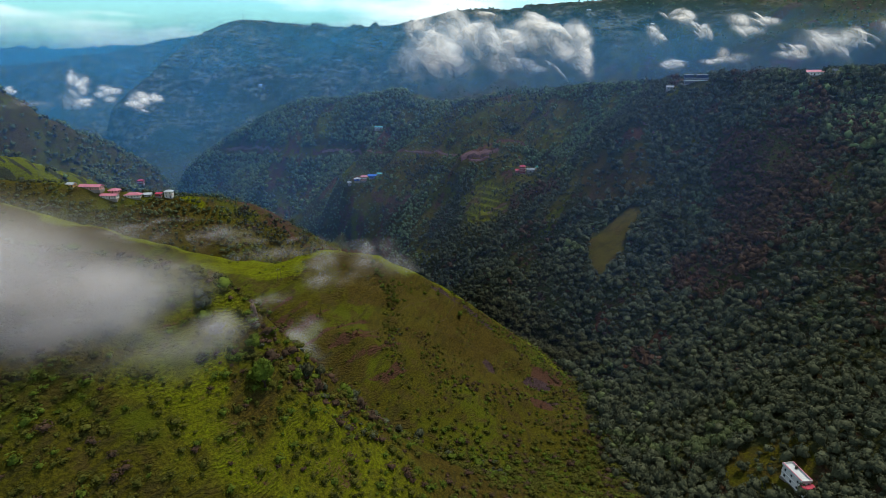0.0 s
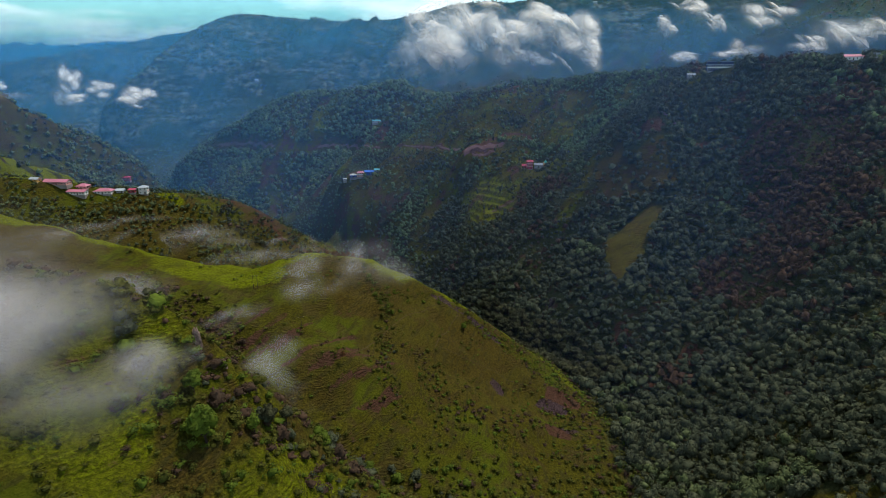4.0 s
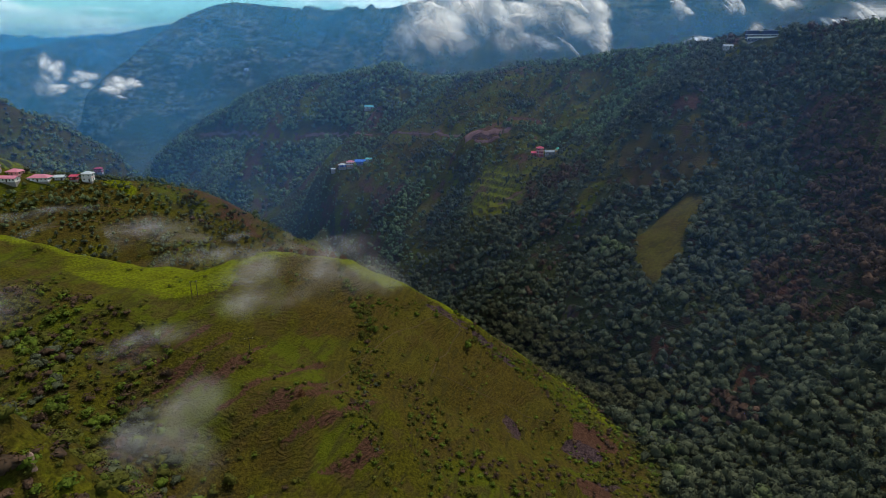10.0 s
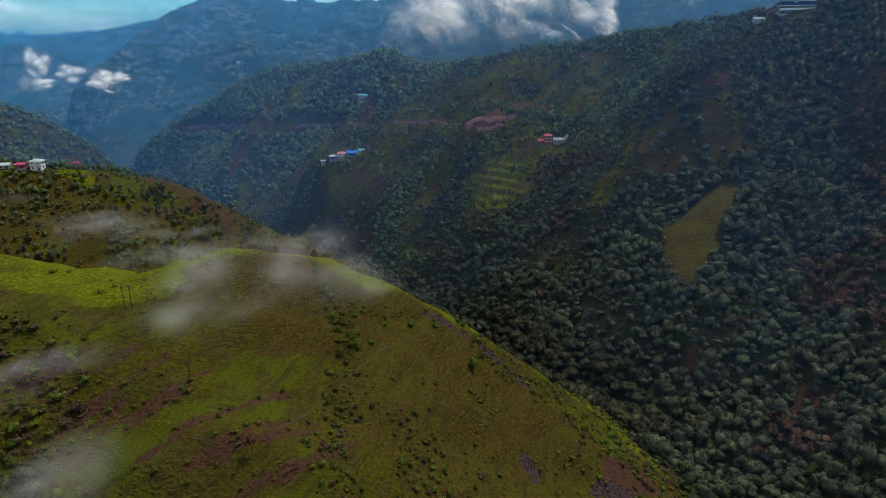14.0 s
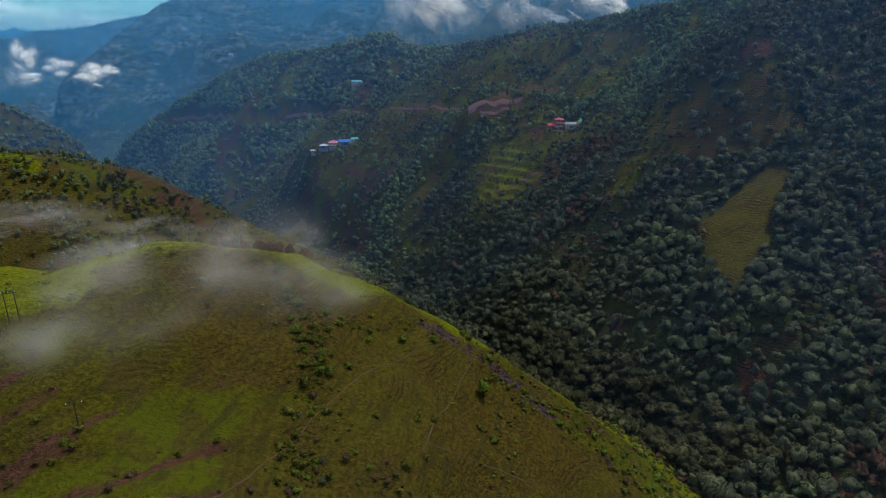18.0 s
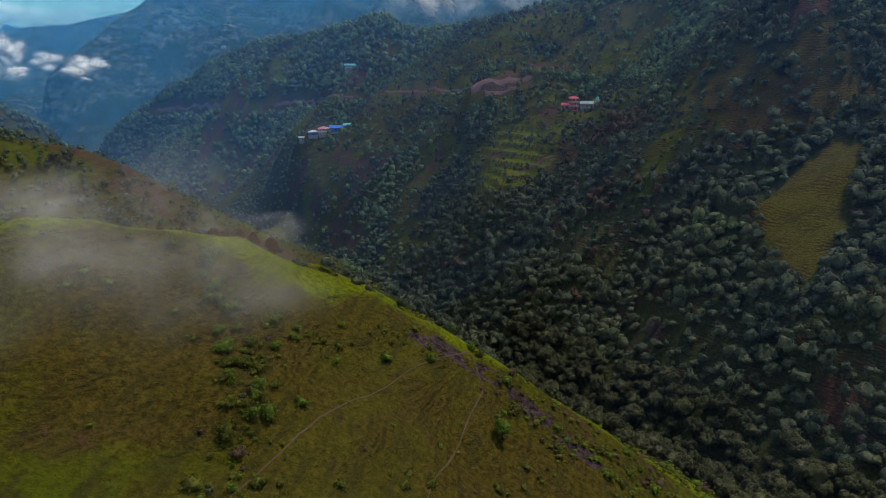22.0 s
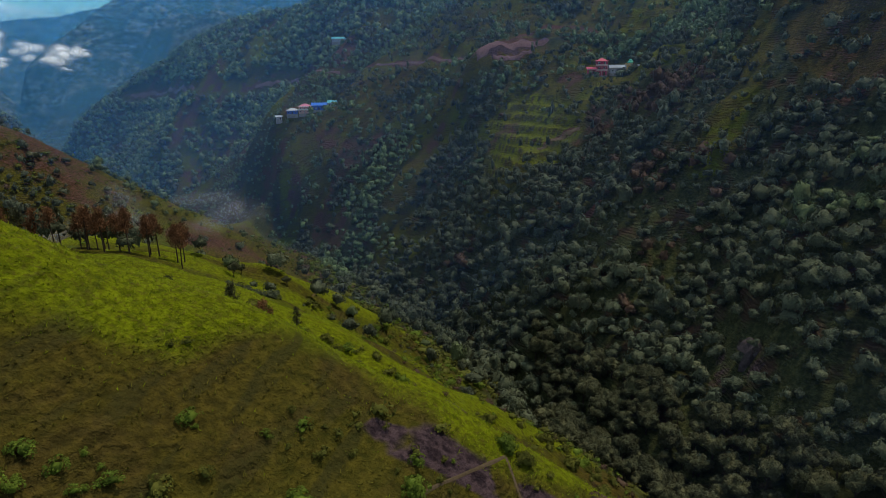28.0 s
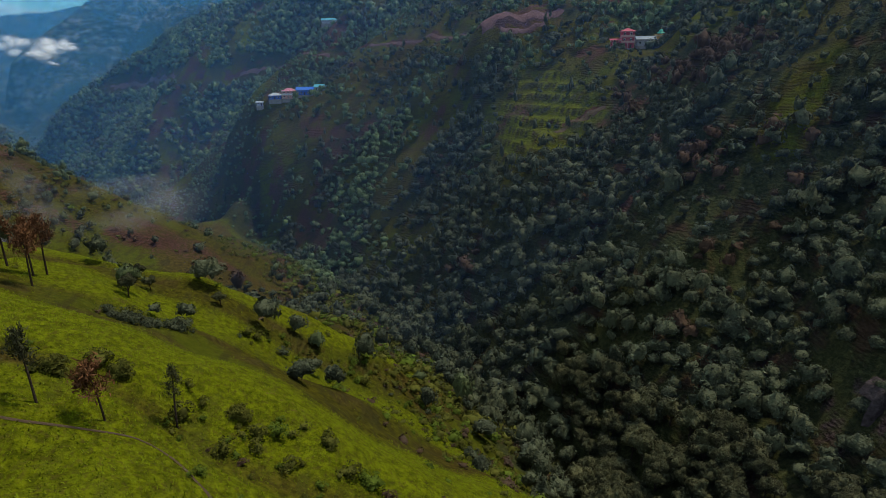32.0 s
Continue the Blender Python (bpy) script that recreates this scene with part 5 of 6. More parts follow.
for k, (x, y, h, r) in enumerate(((-37.4, 443.7, 7.2, 1.5), (-32.7, 445.4, 6.2, 1.9), (-28.9, 450.8, 7.0, 1.1), (-50, 447, 4.0, 1.1))):
    pine(x, y, h, k == 1, r, 100 + k, "thin young pine with a bare trunk on the grass slope", "lone pines")
grove = np.random.default_rng(5)
for k in range(30):
    u = k / 29
    pine(-64 - 46 * u + grove.normal() * 2.5, 476 + 12 * grove.random() - 2 * u, 8.0 + 2.8 * grove.random(), grove.random() < 0.9, 2.0, 200 + k, "rust-brown pine with a bare dark trunk", "pine grove")
pine(-47.5, 298, 5.5, True, 1.6, 300, "small rust-brown dead pine on the grass slope", "")

# ---- oaks: the ones that the camera comes nearest to, each with trunk and crown ----
oak_rng = np.random.default_rng(11)
OAK_CROWNS = []
for k in range(6):
    cv, cf = crown_shape(3, 1700, 26, oak_rng, 0.085, 0.95, 0.86, 0.2, -0.3)
    OAK_CROWNS.append(raw_mesh("crown", cv, cf, LEAF_NEAR))
OAK_TRUNKS = []
for k in range(3):
    bm = tube([(0, 0, -0.6), (0.05, 0.02, 0.3), (0.02, -0.05, 0.75), (0.08, 0.03, 1.2)], [0.12, 0.085, 0.07, 0.05], 7)
    tm = bpy.data.meshes.new("trunk")
    bm.to_mesh(tm)
    bm.free()
    tm.materials.append(BARK)
    OAK_TRUNKS.append(tm)
    lm = bpy.data.meshes.new("limb")
    bm = tube([(0.02, 0, 0.6), (0.3, 0.1, 0.95), (0.5, 0.2, 1.25)], [0.055, 0.04, 0.02], 6)
    bm.to_mesh(lm)
    bm.free()
    lm.materials.append(BARK)
    OAK_TRUNKS[-1] = (tm, lm)


def oak(x, y, r, gen, label="round-crowned evergreen oak in the dense valley wood", group="valley oaks", crown=None):
    t = thing("oak_tree", stand(x, y, gen.uniform(0, 360)), label, "tree", group)
    t.scale = (r, r, r * gen.uniform(0.9, 1.25))
    tm, lm = OAK_TRUNKS[int(gen.integers(3))]
    new("trunk", tm).parent = t
    for a in (0, 140, 250):
        l_ = new("limb", lm)
        l_.parent = t
        l_.matrix_basis = pose(0, 0, 0, 0, 0, a)
    c = new("crown", crown or OAK_CROWNS[int(gen.integers(6))])
    c.parent = t
    c.matrix_basis = pose(0, 0, 1.35)


gen = np.random.default_rng(31)
ox, oy = scatter(6, 175, 405, 720, 4.3, gen)
keep = (gen.random(ox.size) < wood_share(ox, oy) * 1.05) & kept_free(ox, oy)
ox, oy = ox[keep], oy[keep]
NEAR_LINE = 0.30 * (oy - 440) + np.abs(ox - (70 - 0.28 * (oy - 440)))  # how far up the valley and from its middle
order = np.argsort(NEAR_LINE)
near_ids, rest_ids = order[:290], order[290:]
for i in near_ids:
    oak(ox[i], oy[i], 2.2 + 1.8 * gen.random() ** 1.5, gen)

# ---- the wood beyond, too many to count ----
gen = np.random.default_rng(33)
wx, wy = [ox[rest_ids]], [oy[rest_ids]]
for x0, x1, y0, y1, gap in ((6, 175, 60, 405, 4.0), (175, 420, 60, 720, 4.1), (-200, 6, 480, 720, 4.2), (-430, -200, 480, 720, 4.4), (-330, 330, 720, 960, 3.9)):
    sx, sy = scatter(x0, x1, y0, y1, gap, gen)
    ok = (gen.random(sx.size) < wood_share(sx, sy)) & kept_free(sx, sy)
    wx.append(sx[ok])
    wy.append(sy[ok])
wx, wy = np.concatenate(wx), np.concatenate(wy)
aside = np.abs(wx) > 0.8 * wy + 30  # beside and behind the flight, plainer
size = (1.75 + 2.0 * gen.random(wx.size) ** 1.6) * (1 - 0.18 * smooth(580, 740, wy)) * np.where(wx < -110, 0.62, 1.0)
size *= np.where(fbm(wx / 30, wy / 30, 2, 101) > 0.25, 0.65, 1.0)
tall = size * gen.uniform(0.9, 1.6, wx.size)
kinds = 0.5 + 0.30 * (gen.random(wx.size) - 0.5) + 0.75 * fbm(wx / 38, wy / 38, 3, 95)
brown = 1.00 - 0.29 * blob(wx, wy, 300, 500, 70, 70) - 0.45 * blob(wx, wy, 215, 440, 40, 40) - 0.28 * smooth(190, 290, wx) - 0.25 * blob(wx, wy, 150, 395, 30, 26) - 0.2 * blob(wx, wy, 120, 640, 60, 60)
green_under = 0.16 + 0.5 * near_line(wx, wy, [(180, 796), (170, 759), (157, 727), (132, 648)], 9) + np.where(wx < -110, 0.38, 0.0) + 0.46 * smooth(660, 760, wy)
picks, turns = gen.integers(0, len(TEMPLATES), wx.size), gen.uniform(0, 6.3, wx.size)
places = np.stack([wx, wy, ground_z(wx, wy) + tall * 0.95], 1)
# higher up most trees take the leaf colour with sunlight in it
high = wy > 690
for nm, mat, sel, lb in (("woodland", LEAF, (kinds <= brown) & (kinds > green_under), "dense dark-green oak wood on the steep valley sides"), ("dry_woodland", LEAF_BROWN, kinds > brown, "rust-brown trees scattered in the oak wood"), ("fresh_woodland", LEAF_MID, (kinds <= green_under) & (kinds <= brown) & ~high, "brighter green trees scattered in the oak wood"), ("hill_wood", LEAF_SUNLIT, (kinds <= green_under) & (kinds <= brown) & high, "green trees on the middle mountainside, leaf colour brightened as if sunlit")):
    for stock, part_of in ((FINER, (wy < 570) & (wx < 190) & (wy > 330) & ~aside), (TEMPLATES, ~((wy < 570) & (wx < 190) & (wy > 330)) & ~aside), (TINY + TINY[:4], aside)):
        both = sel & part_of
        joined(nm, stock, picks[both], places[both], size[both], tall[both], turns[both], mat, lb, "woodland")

# tall dark conifers among the fields and above the hamlet
gen = np.random.default_rng(39)
cx, cy = scatter(-260, 170, 640, 960, 11.0, gen)
ok = (gen.random(cx.size) < 0.16 + 0.35 * near_line(cx, cy, [(70, 668), (40, 700), (20, 740), (-140, 830), (-200, 860)], 22)) & (stream_side(cx, cy) > 5) & kept_free(cx, cy)
cx, cy = cx[ok], cy[ok]
cs = gen.uniform(0.8, 1.4, cx.size)
joined("conifers", FINER, gen.integers(0, 8, cx.size), np.stack([cx, cy, ground_z(cx, cy) + cs * 3.2], 1), cs, cs * gen.uniform(3.2, 4.6, cx.size), gen.uniform(0, 6.3, cx.size), LEAF, "tall narrow dark conifers on the middle slopes", "conifers")

# smaller and farther trees
gen = np.random.default_rng(35)
fx, fy = [], []
for x0, x1, y0, y1, gap in ((330, 700, 400, 960, 9.0), (-600, 420, 960, 1300, 4.6), (-760, -330, 720, 1250, 6.5), (-760, -430, 480, 720, 8.0)):
    sx, sy = scatter(x0, x1, y0, y1, gap, gen)
    share = 0.78 + 0.3 * smooth(-0.15, 0.15, fbm(sx / 55, sy / 55, 4, 97))
    cl = covers(sx, sy)
    share = share * (1 - 0.85 * terraces(sx, sy)) * (1 - 0.55 * smooth(0.45, 0.7, cl[0])) * (1 - 0.55 * smooth(0.45, 0.62, np.maximum(cl[2], cl[3])))
    back = sy > 18 + np.interp(sx, [p[0] for p in LINES["right_crest"]][::-1], [p[1] for p in LINES["right_crest"]][::-1])
    share = np.where(back, 0, share) * (1 - near_line(sx, sy, ROADS[1], 8))
    ok = (gen.random(sx.size) < share) & kept_free(sx, sy)
    fx.append(sx[ok])
    fy.append(sy[ok])
fx, fy = np.concatenate(fx), np.concatenate(fy)
size = gen.uniform(2.2, 4.5, fx.size)
# these get the sunlit leaf colour, which brightens the slope
light = gen.random(fx.size) + 0.5 * fbm(fx / 60, fy / 60, 3, 98) > 0.25
for mat, sel, lb in ((LEAF, ~light, "dark trees on the farther hillsides"), (LEAF_SUNLIT, light, "green trees on the farther hillsides with sunlight put into their leaf colour")):
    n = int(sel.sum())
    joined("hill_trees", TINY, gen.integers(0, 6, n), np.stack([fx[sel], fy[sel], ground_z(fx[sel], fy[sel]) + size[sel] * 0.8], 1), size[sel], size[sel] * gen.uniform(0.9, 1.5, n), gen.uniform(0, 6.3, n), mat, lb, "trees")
gen = np.random.default_rng(37)
fx, fy = scatter(-1200, 1200, 1330, 2560, 19.0, gen)
ok = (gen.random(fx.size) < 0.30 + 0.6 * smooth(-0.05, 0.2, fbm(fx / 150, fy / 150, 4, 99))) & (gen.random(fx.size) < 1 - 0.5 * terraces(fx, fy))
fx, fy = fx[ok], fy[ok]
size = gen.uniform(2.2, 4.0, fx.size)
# far woods carry the same painted-in sunlight in their leaf colour
joined("mountain_woods", TINY, gen.integers(0, 5, fx.size), np.stack([fx, fy, ground_z(fx, fy) + size * 0.5], 1), size, size * gen.uniform(0.8, 1.2, fx.size), gen.uniform(0, 6.3, fx.size), LEAF_SUNLIT, "woods on the far mountains", "woods")

# ---- shrubs on the grassy side ----
gen = np.random.default_rng(41)
SPRIGS = [crown_shape(1, 34, 7, gen, 0.24, 0.85, 0.78, 0.2, -0.1) for k in range(6)]
BUSHY = [crown_shape(1, 90, 9, gen, 0.18, 0.85, 0.68, 0.2, -0.2) for k in range(6)]
LEAFY = [crown_shape(1, 300, 12, gen, 0.115, 0.9, 0.62, 0.2, -0.2) for k in range(6)]
sx, sy = scatter(-330, 110, 90, 720, 3.2, gen)
side = stream_side(sx, sy)
cl = covers(sx, sy)
dense = 0.06 + 0.5 * smooth(0.05, 0.3, fbm(sx / 35, sy / 35, 4, 111))
dense = np.maximum(dense * (1 - 0.75 * smooth(0.35, 0.7, cl[1])), 0.85 * near_line(sx, sy, [(-46, 388), (-42, 378), (-38, 370), (-33, 358), (-26, 338)], 6) * (0.5 + 0.5 * smooth(-0.2, 0.2, fbm(sx / 9, sy / 9, 2, 118))))
dense = np.maximum(dense, 0.8 * smooth(-72, -30, side) * smooth(250, 275, sy))
for line in BANKS:
    dense = np.maximum(dense, 0.7 * near_line(sx, sy, line, 2.0))
dense = np.maximum(dense, 0.7 * np.maximum(near_line(sx, sy, [(-37, 377), (-33, 343), (-33, 309), (-24, 295), (-16, 285)], 6), np.maximum(near_line(sx, sy, [(-9, 335), (-7, 308), (-2, 291)], 7), near_line(sx, sy, [(22, 386), (14, 352), (16, 325)], 5))))
dense = np.maximum(dense, 0.9 * blob(sx, sy, -155, 316, 52, 42))
dense = np.maximum(dense, 0.55 * near_line(sx, sy, [(-64, 446), (-40, 451), (-20, 455), (0, 455), (16, 447)], 5))
dense = np.maximum(dense, 0.6 * near_line(sx, sy, [(-125, 228), (-100, 232), (-80, 226), (-62, 222), (-40, 220), (-15, 215)], 9))
dense = np.maximum(dense, 0.55 * near_line(sx, sy, [(10, 398), (30, 394), (55, 388), (80, 378)], 7))
dense = np.maximum(dense, 0.5 * near_line(sx, sy, [(-140, 300), (-60, 262), (-20, 245), (40, 243)], 14))
near_side = 1 - smooth(236, 285, sy - 0.25 * (sx + 60))
dense = np.maximum(dense, near_side * (0.55 + 0.45 * smooth(-0.2, 0.2, fbm(sx / 28, sy / 28, 4, 113))) * (1 - 0.7 * smooth(0.55, 0.85, cl[1])))
dense = np.where(kept_free(sx, sy), dense, 0) * np.where(side < -8, 1, 0) * (1 - 0.9 * smooth(0.6, 0.8, cl[2]))
ok = gen.random(sx.size) < dense
sx, sy = sx[ok], sy[ok]
size = (0.45 + 0.95 * gen.random(sx.size) ** 1.6) * np.where(stream_side(sx, sy) > -40, 1.35, 1.0) * np.where(sy > 520, 1.5, 1.0) * (1 + 0.15 * near_line(sx, sy, [(-46, 388), (-38, 370), (-33, 343), (-33, 309), (-24, 295), (-16, 285)], 8)) * np.where(blob(sx, sy, -155, 316, 52, 42) > 0.5, 1.9, 1.0) * (1 + 0.7 * (1 - smooth(236, 285, sy - 0.25 * (sx + 60))))
hue = np.clip(gen.random(sx.size) + 0.28 * (blob(sx, sy, -155, 316, 52, 42) > 0.5) + 0.25 * fbm(sx / 25, sy / 25, 3, 117), 0, 1)
turns, picks = gen.uniform(0, 6.3, sx.size), gen.integers(0, 6, sx.size)
places = np.stack([sx, sy, ground_z(sx, sy) + size * 0.35], 1)
# those nearest to the flight stand singly
one = (hue > 0.2) & (np.abs(sx + 12) < 46) & (sy > 335) & (sy < 470) & (size > 0.95)
ones = np.where(one)[0][:110]
single = np.zeros(sx.size, bool)
single[ones] = True
BUSH = []
for k in range(4):
    bv, bf = crown_shape(2, 900, 16, gen, 0.095, 0.9, 0.74, 0.2)
    BUSH.append((raw_mesh("leaves", bv, bf, SHRUB), raw_mesh("leaves", bv, bf, LEAF_FRESH)))
stem_mesh = bpy.data.meshes.new("stem")
bm = tube([(0, 0, -0.6), (0.05, 0, 0.1), (0.1, 0.05, 0.5)], [0.07, 0.05, 0.03], 5)
bm.to_mesh(stem_mesh)
bm.free()
stem_mesh.materials.append(BARK)
for i in ones:
    fresh_one = hue[i] > 0.86
    t = thing("shrub", pose(sx[i], sy[i], places[i, 2], 0, 0, math.degrees(turns[i])), "bright green leafy shrub on the grass slope" if fresh_one else "olive-green leafy shrub on the grass slope", "shrub", "slope shrubs")
    t.scale = (size[i] * 1.15,) * 3
    new("leaves", BUSH[picks[i] % 4][int(fresh_one)]).parent = t
    new("stem", stem_mesh).parent = t
for nm, mat, sel, lb in (("scrub", SHRUB, (hue < 0.60) & ~single, "olive-green scrub on the grassy slopes"), ("fresh_scrub", LEAF_FRESH, (hue >= 0.60) & (hue < 0.84) & ~single, "bright green bushes on the grassy slopes"), ("dry_scrub", LEAF_BROWN, (hue >= 0.84) & ~single, "dry brown bushes on the grassy slopes")):
    close = (sy < 345) & (np.abs(sx) < 0.8 * sy + 20)
    for stock, both in ((BUSHY, sel & close), (SPRIGS, sel & ~close)):
        joined(nm, stock, picks[both], places[both], size[both], size[both], turns[both], mat, lb, "scrub")


def thicket(line, wide, gap, low, high, shares, seed, label, stock=None, fill=0.8):
    """Close-set bushes along a line on the plan; shares: of olive, fresh, dark and dry bushes."""
    gen = np.random.default_rng(seed)
    xs_, ys_ = [p[0] for p in line], [p[1] for p in line]
    x, y = scatter(min(xs_) - wide, max(xs_) + wide, min(ys_) - wide, max(ys_) + wide, gap, gen)
    d = line_field([(a, b, 0) for a, b in line], x, y)[0]
    ok = (gen.random(x.size) < fill * (1 - smooth(0.35 * wide, wide, d + 0.5 * wide * fbm(x / (1.2 * wide), y / (1.2 * wide), 3, seed)))) & kept_free(x, y) & (fbm(x / (4 * gap), y / (4 * gap), 2, seed + 1) > -0.18)
    x, y = x[ok], y[ok]
    r = low + (high - low) * gen.random(x.size) ** 2.0
    place = np.stack([x, y, ground_z(x, y) + 0.4 * r], 1)
    pick, turn = gen.integers(0, 6, x.size), gen.uniform(0, 6.3, x.size)
    tall_ = r * gen.uniform(0.8, 1.25, x.size)
    which = np.searchsorted(np.cumsum(shares) / sum(shares), np.clip(gen.random(x.size) * 0.7 + 0.15 + 0.8 * fbm(x / (3 * gap), y / (3 * gap), 2, seed + 2), 0, 0.999))
    for k, (nm, mat, hue_) in enumerate((("scrub", SHRUB, "olive-green"), ("fresh_scrub", LEAF_FRESH, "bright green"), ("dark_scrub", LEAF, "dark green"), ("dry_scrub", LEAF_BROWN, "reddish-brown"))):
        at_k = which == k
        joined(nm, stock or BUSHY, pick[at_k], place[at_k], r[at_k], tall_[at_k], turn[at_k], mat, hue_ + " " + label, "scrub")


thicket([(-92, 199), (-80, 200), (-70, 201), (-60, 204), (-50, 208), (-40, 216), (-28, 226)], 19, 2.7, 0.9, 2.9, (0.25, 0.15, 0.2, 0.4), 501, "bushes crowding the steep near spur", FINER)
thicket([(-78, 176), (-60, 176), (-46, 186), (-32, 194)], 14, 3.4, 0.8, 2.6, (0.35, 0.3, 0.1, 0.25), 502, "bushes on the spur's near flank", None, 0.6)
thicket([(-150, 320), (-132, 305), (-105, 286), (-80, 268), (-50, 254), (-20, 245), (20, 243)], 17, 3.0, 0.9, 3.0, (0.25, 0.3, 0.3, 0.15), 503, "bushes filling the hollow below the knoll", FINER, 0.75)
thicket([(-47, 388), (-42, 379), (-38, 374), (-35, 366), (-32, 358)], 4.5, 1.25, 0.45, 1.7, (0.55, 0.4, 0.05, 0.0), 504, "bushes in a streak down the knoll", LEAFY, 0.85)
thicket([(-33, 350), (-31, 330), (-31, 310), (-24, 295)], 5.0, 1.6, 0.4, 1.4, (0.5, 0.3, 0.05, 0.15), 505, "bushes in a streak down the knoll", None, 0.7)
thicket([(-8, 330), (5, 312), (25, 305), (45, 318), (66, 340)], 21, 2.4, 0.5, 1.7, (0.4, 0.3, 0.0, 0.3), 506, "bushes on the knoll's lower flank", None, 0.5)
thicket([(14, 396), (32, 391), (55, 381), (78, 370)], 11, 1.9, 0.5, 1.6, (0.35, 0.4, 0.0, 0.25), 507, "bushes along the knoll's falling shoulder", None, 0.6)
thicket([(-20, 452), (-8, 446), (6, 446), (22, 446), (40, 446)], 13, 2.3, 0.4, 1.5, (0.45, 0.35, 0.0, 0.2), 508, "bushes on the slope below the pines", LEAFY, 0.6)
thicket([(-34, 502), (-24, 512), (-10, 520), (4, 505)], 10, 2.4, 0.5, 1.6, (0.45, 0.35, 0.15, 0.05), 509, "bushes on the back slope", LEAFY, 0.55)
thicket([(-52, 481), (-47, 480), (-43, 484)], 3.2, 1.2, 0.6, 1.6, (0.1, 0.1, 0.8, 0.0), 510, "bushes in the dip behind the pines", LEAFY, 0.8)
thicket([(-34, 383), (-27, 382), (-23, 386), (-24, 396)], 4.5, 1.5, 0.35, 1.3, (0.5, 0.5, 0.0, 0.0), 511, "bushes scattered on the knoll", LEAFY, 0.55)
thicket([(-15, 395), (-8, 397), (0, 397)], 3, 1.3, 0.3, 0.9, (0.7, 0.3, 0.0, 0.0), 512, "bushes on the bare rock below the crest", LEAFY, 0.5)
# hedges along the risers of the fields
gen = np.random.default_rng(42)
hx, hy = scatter(14, 100, 640, 755, 1.6, gen)
hz = ground_z(hx, hy)
rise = (hz / FIELD_STEP) % 1.0
ok = (terraces(hx, hy) > 0.5) & (rise > 0.2) & (rise < 0.95) & (gen.random(hx.size) < 0.75)
hx, hy, hz = hx[ok], hy[ok], hz[ok]
hs = gen.uniform(0.4, 0.95, hx.size)
joined("hedges", SPRIGS, gen.integers(0, 6, hx.size), np.stack([hx, hy, hz + 0.4 * hs], 1), hs, hs, gen.uniform(0, 6.3, hx.size), SHRUB, "dark hedges along the banks of the terraced fields", "hedges")
# single small trees on the left-hand slopes
gen = np.random.default_rng(43)
for x, y, r in ((-62, 508, 1.7), (-57, 503, 1.2), (-46, 508, 1.3), (-55, 492, 1.5), (-105, 520, 2.6), (-96, 525, 2.4), (-84, 538, 2.2), (-72, 545, 2.0), (-118, 512, 2.6), (-160, 505, 2.8), (-170, 500, 2.4), (-185, 497, 2.6), (-175, 600, 2.4), (-150, 615, 2.2), (-205, 585, 2.6), (-88, 199, 1.6), (-81, 200, 1.7), (-50, 196, 2.6), (-47, 201, 2.2)):
    oak(x, y, r, gen, "small round-crowned tree on the open slope", "slope trees")

FRESH_CROWN = raw_mesh("crown", *crown_shape(3, 1500, 24, gen, 0.085, 0.95, 0.92, 0.17, -0.4), LEAF_FRESH)
for x, y, r in ((-60, 176, 4.2), (-66, 186, 2.6), (12, 382, 2.0), (-52, 188, 2.2)):
    oak(x, y, r, gen, "bright green round-crowned tree among the scrub", "bright trees", FRESH_CROWN)

# ---- grass clumps along the crests that the flight passes ----
gen = np.random.default_rng(47)
def tussocks(name, x, y, low, high, mat, label, gen):
    """Leaning blades in tufts of three."""
    n = x.size
    base = np.stack([x, y, ground_z(x, y) - 0.05], 1)
    vs = []
    for _ in range(3):
        a = gen.uniform(0, 6.3, n)
        w, h = gen.uniform(0.35, 0.5, n) * low, gen.uniform(low, high, n)
        d = np.stack([np.cos(a), np.sin(a), 0 * a], 1)
        out = np.stack([np.cos(a + 1.6), np.sin(a + 1.6), 0 * a], 1) * (gen.uniform(-1.7, 1.7, n) * h)[:, None]
        vs.append(np.stack([base - d * w[:, None], base + d * w[:, None], base + out + np.array([0, 0, 1]) * h[:, None]], 1))
    v = np.concatenate(vs).reshape(-1, 3)
    return tagged(new(name, raw_mesh(name, v, np.arange(len(v)).reshape(-1, 3), mat)), label, "grass", kind="stuff")


gx, gy = scatter(-80, 40, 390, 520, 0.46, gen)
cl = covers(gx, gy)
ok = (gen.random(gx.size) < 0.03 + 0.8 * smooth(0.25, 0.7, cl[1])) & (stream_side(gx, gy) < -25) & (cl[2] < 0.5)
tussocks("grass", gx[ok], gy[ok], 0.14, 0.32, GRASS_BLADE, "yellow-green grass clumps along the hill crests", gen)
gx, gy = scatter(-75, 30, 340, 404, 0.62, gen)
cl = covers(gx, gy)
step_ = np.sin(6.28 * (ground_z(gx, gy) * 0.62 + 2.2 * fbm(gx / 16, gy / 16, 3, 131)))
ok = (gen.random(gx.size) < 0.75 * smooth(-0.3, 0.5, step_)) & (cl[1] < 0.6) & (cl[3] < 0.55)
tussocks("dry_grass", gx[ok], gy[ok], 0.2, 0.42, DRY_BLADE, "olive-brown tussocks in rows across the knoll's face", gen)

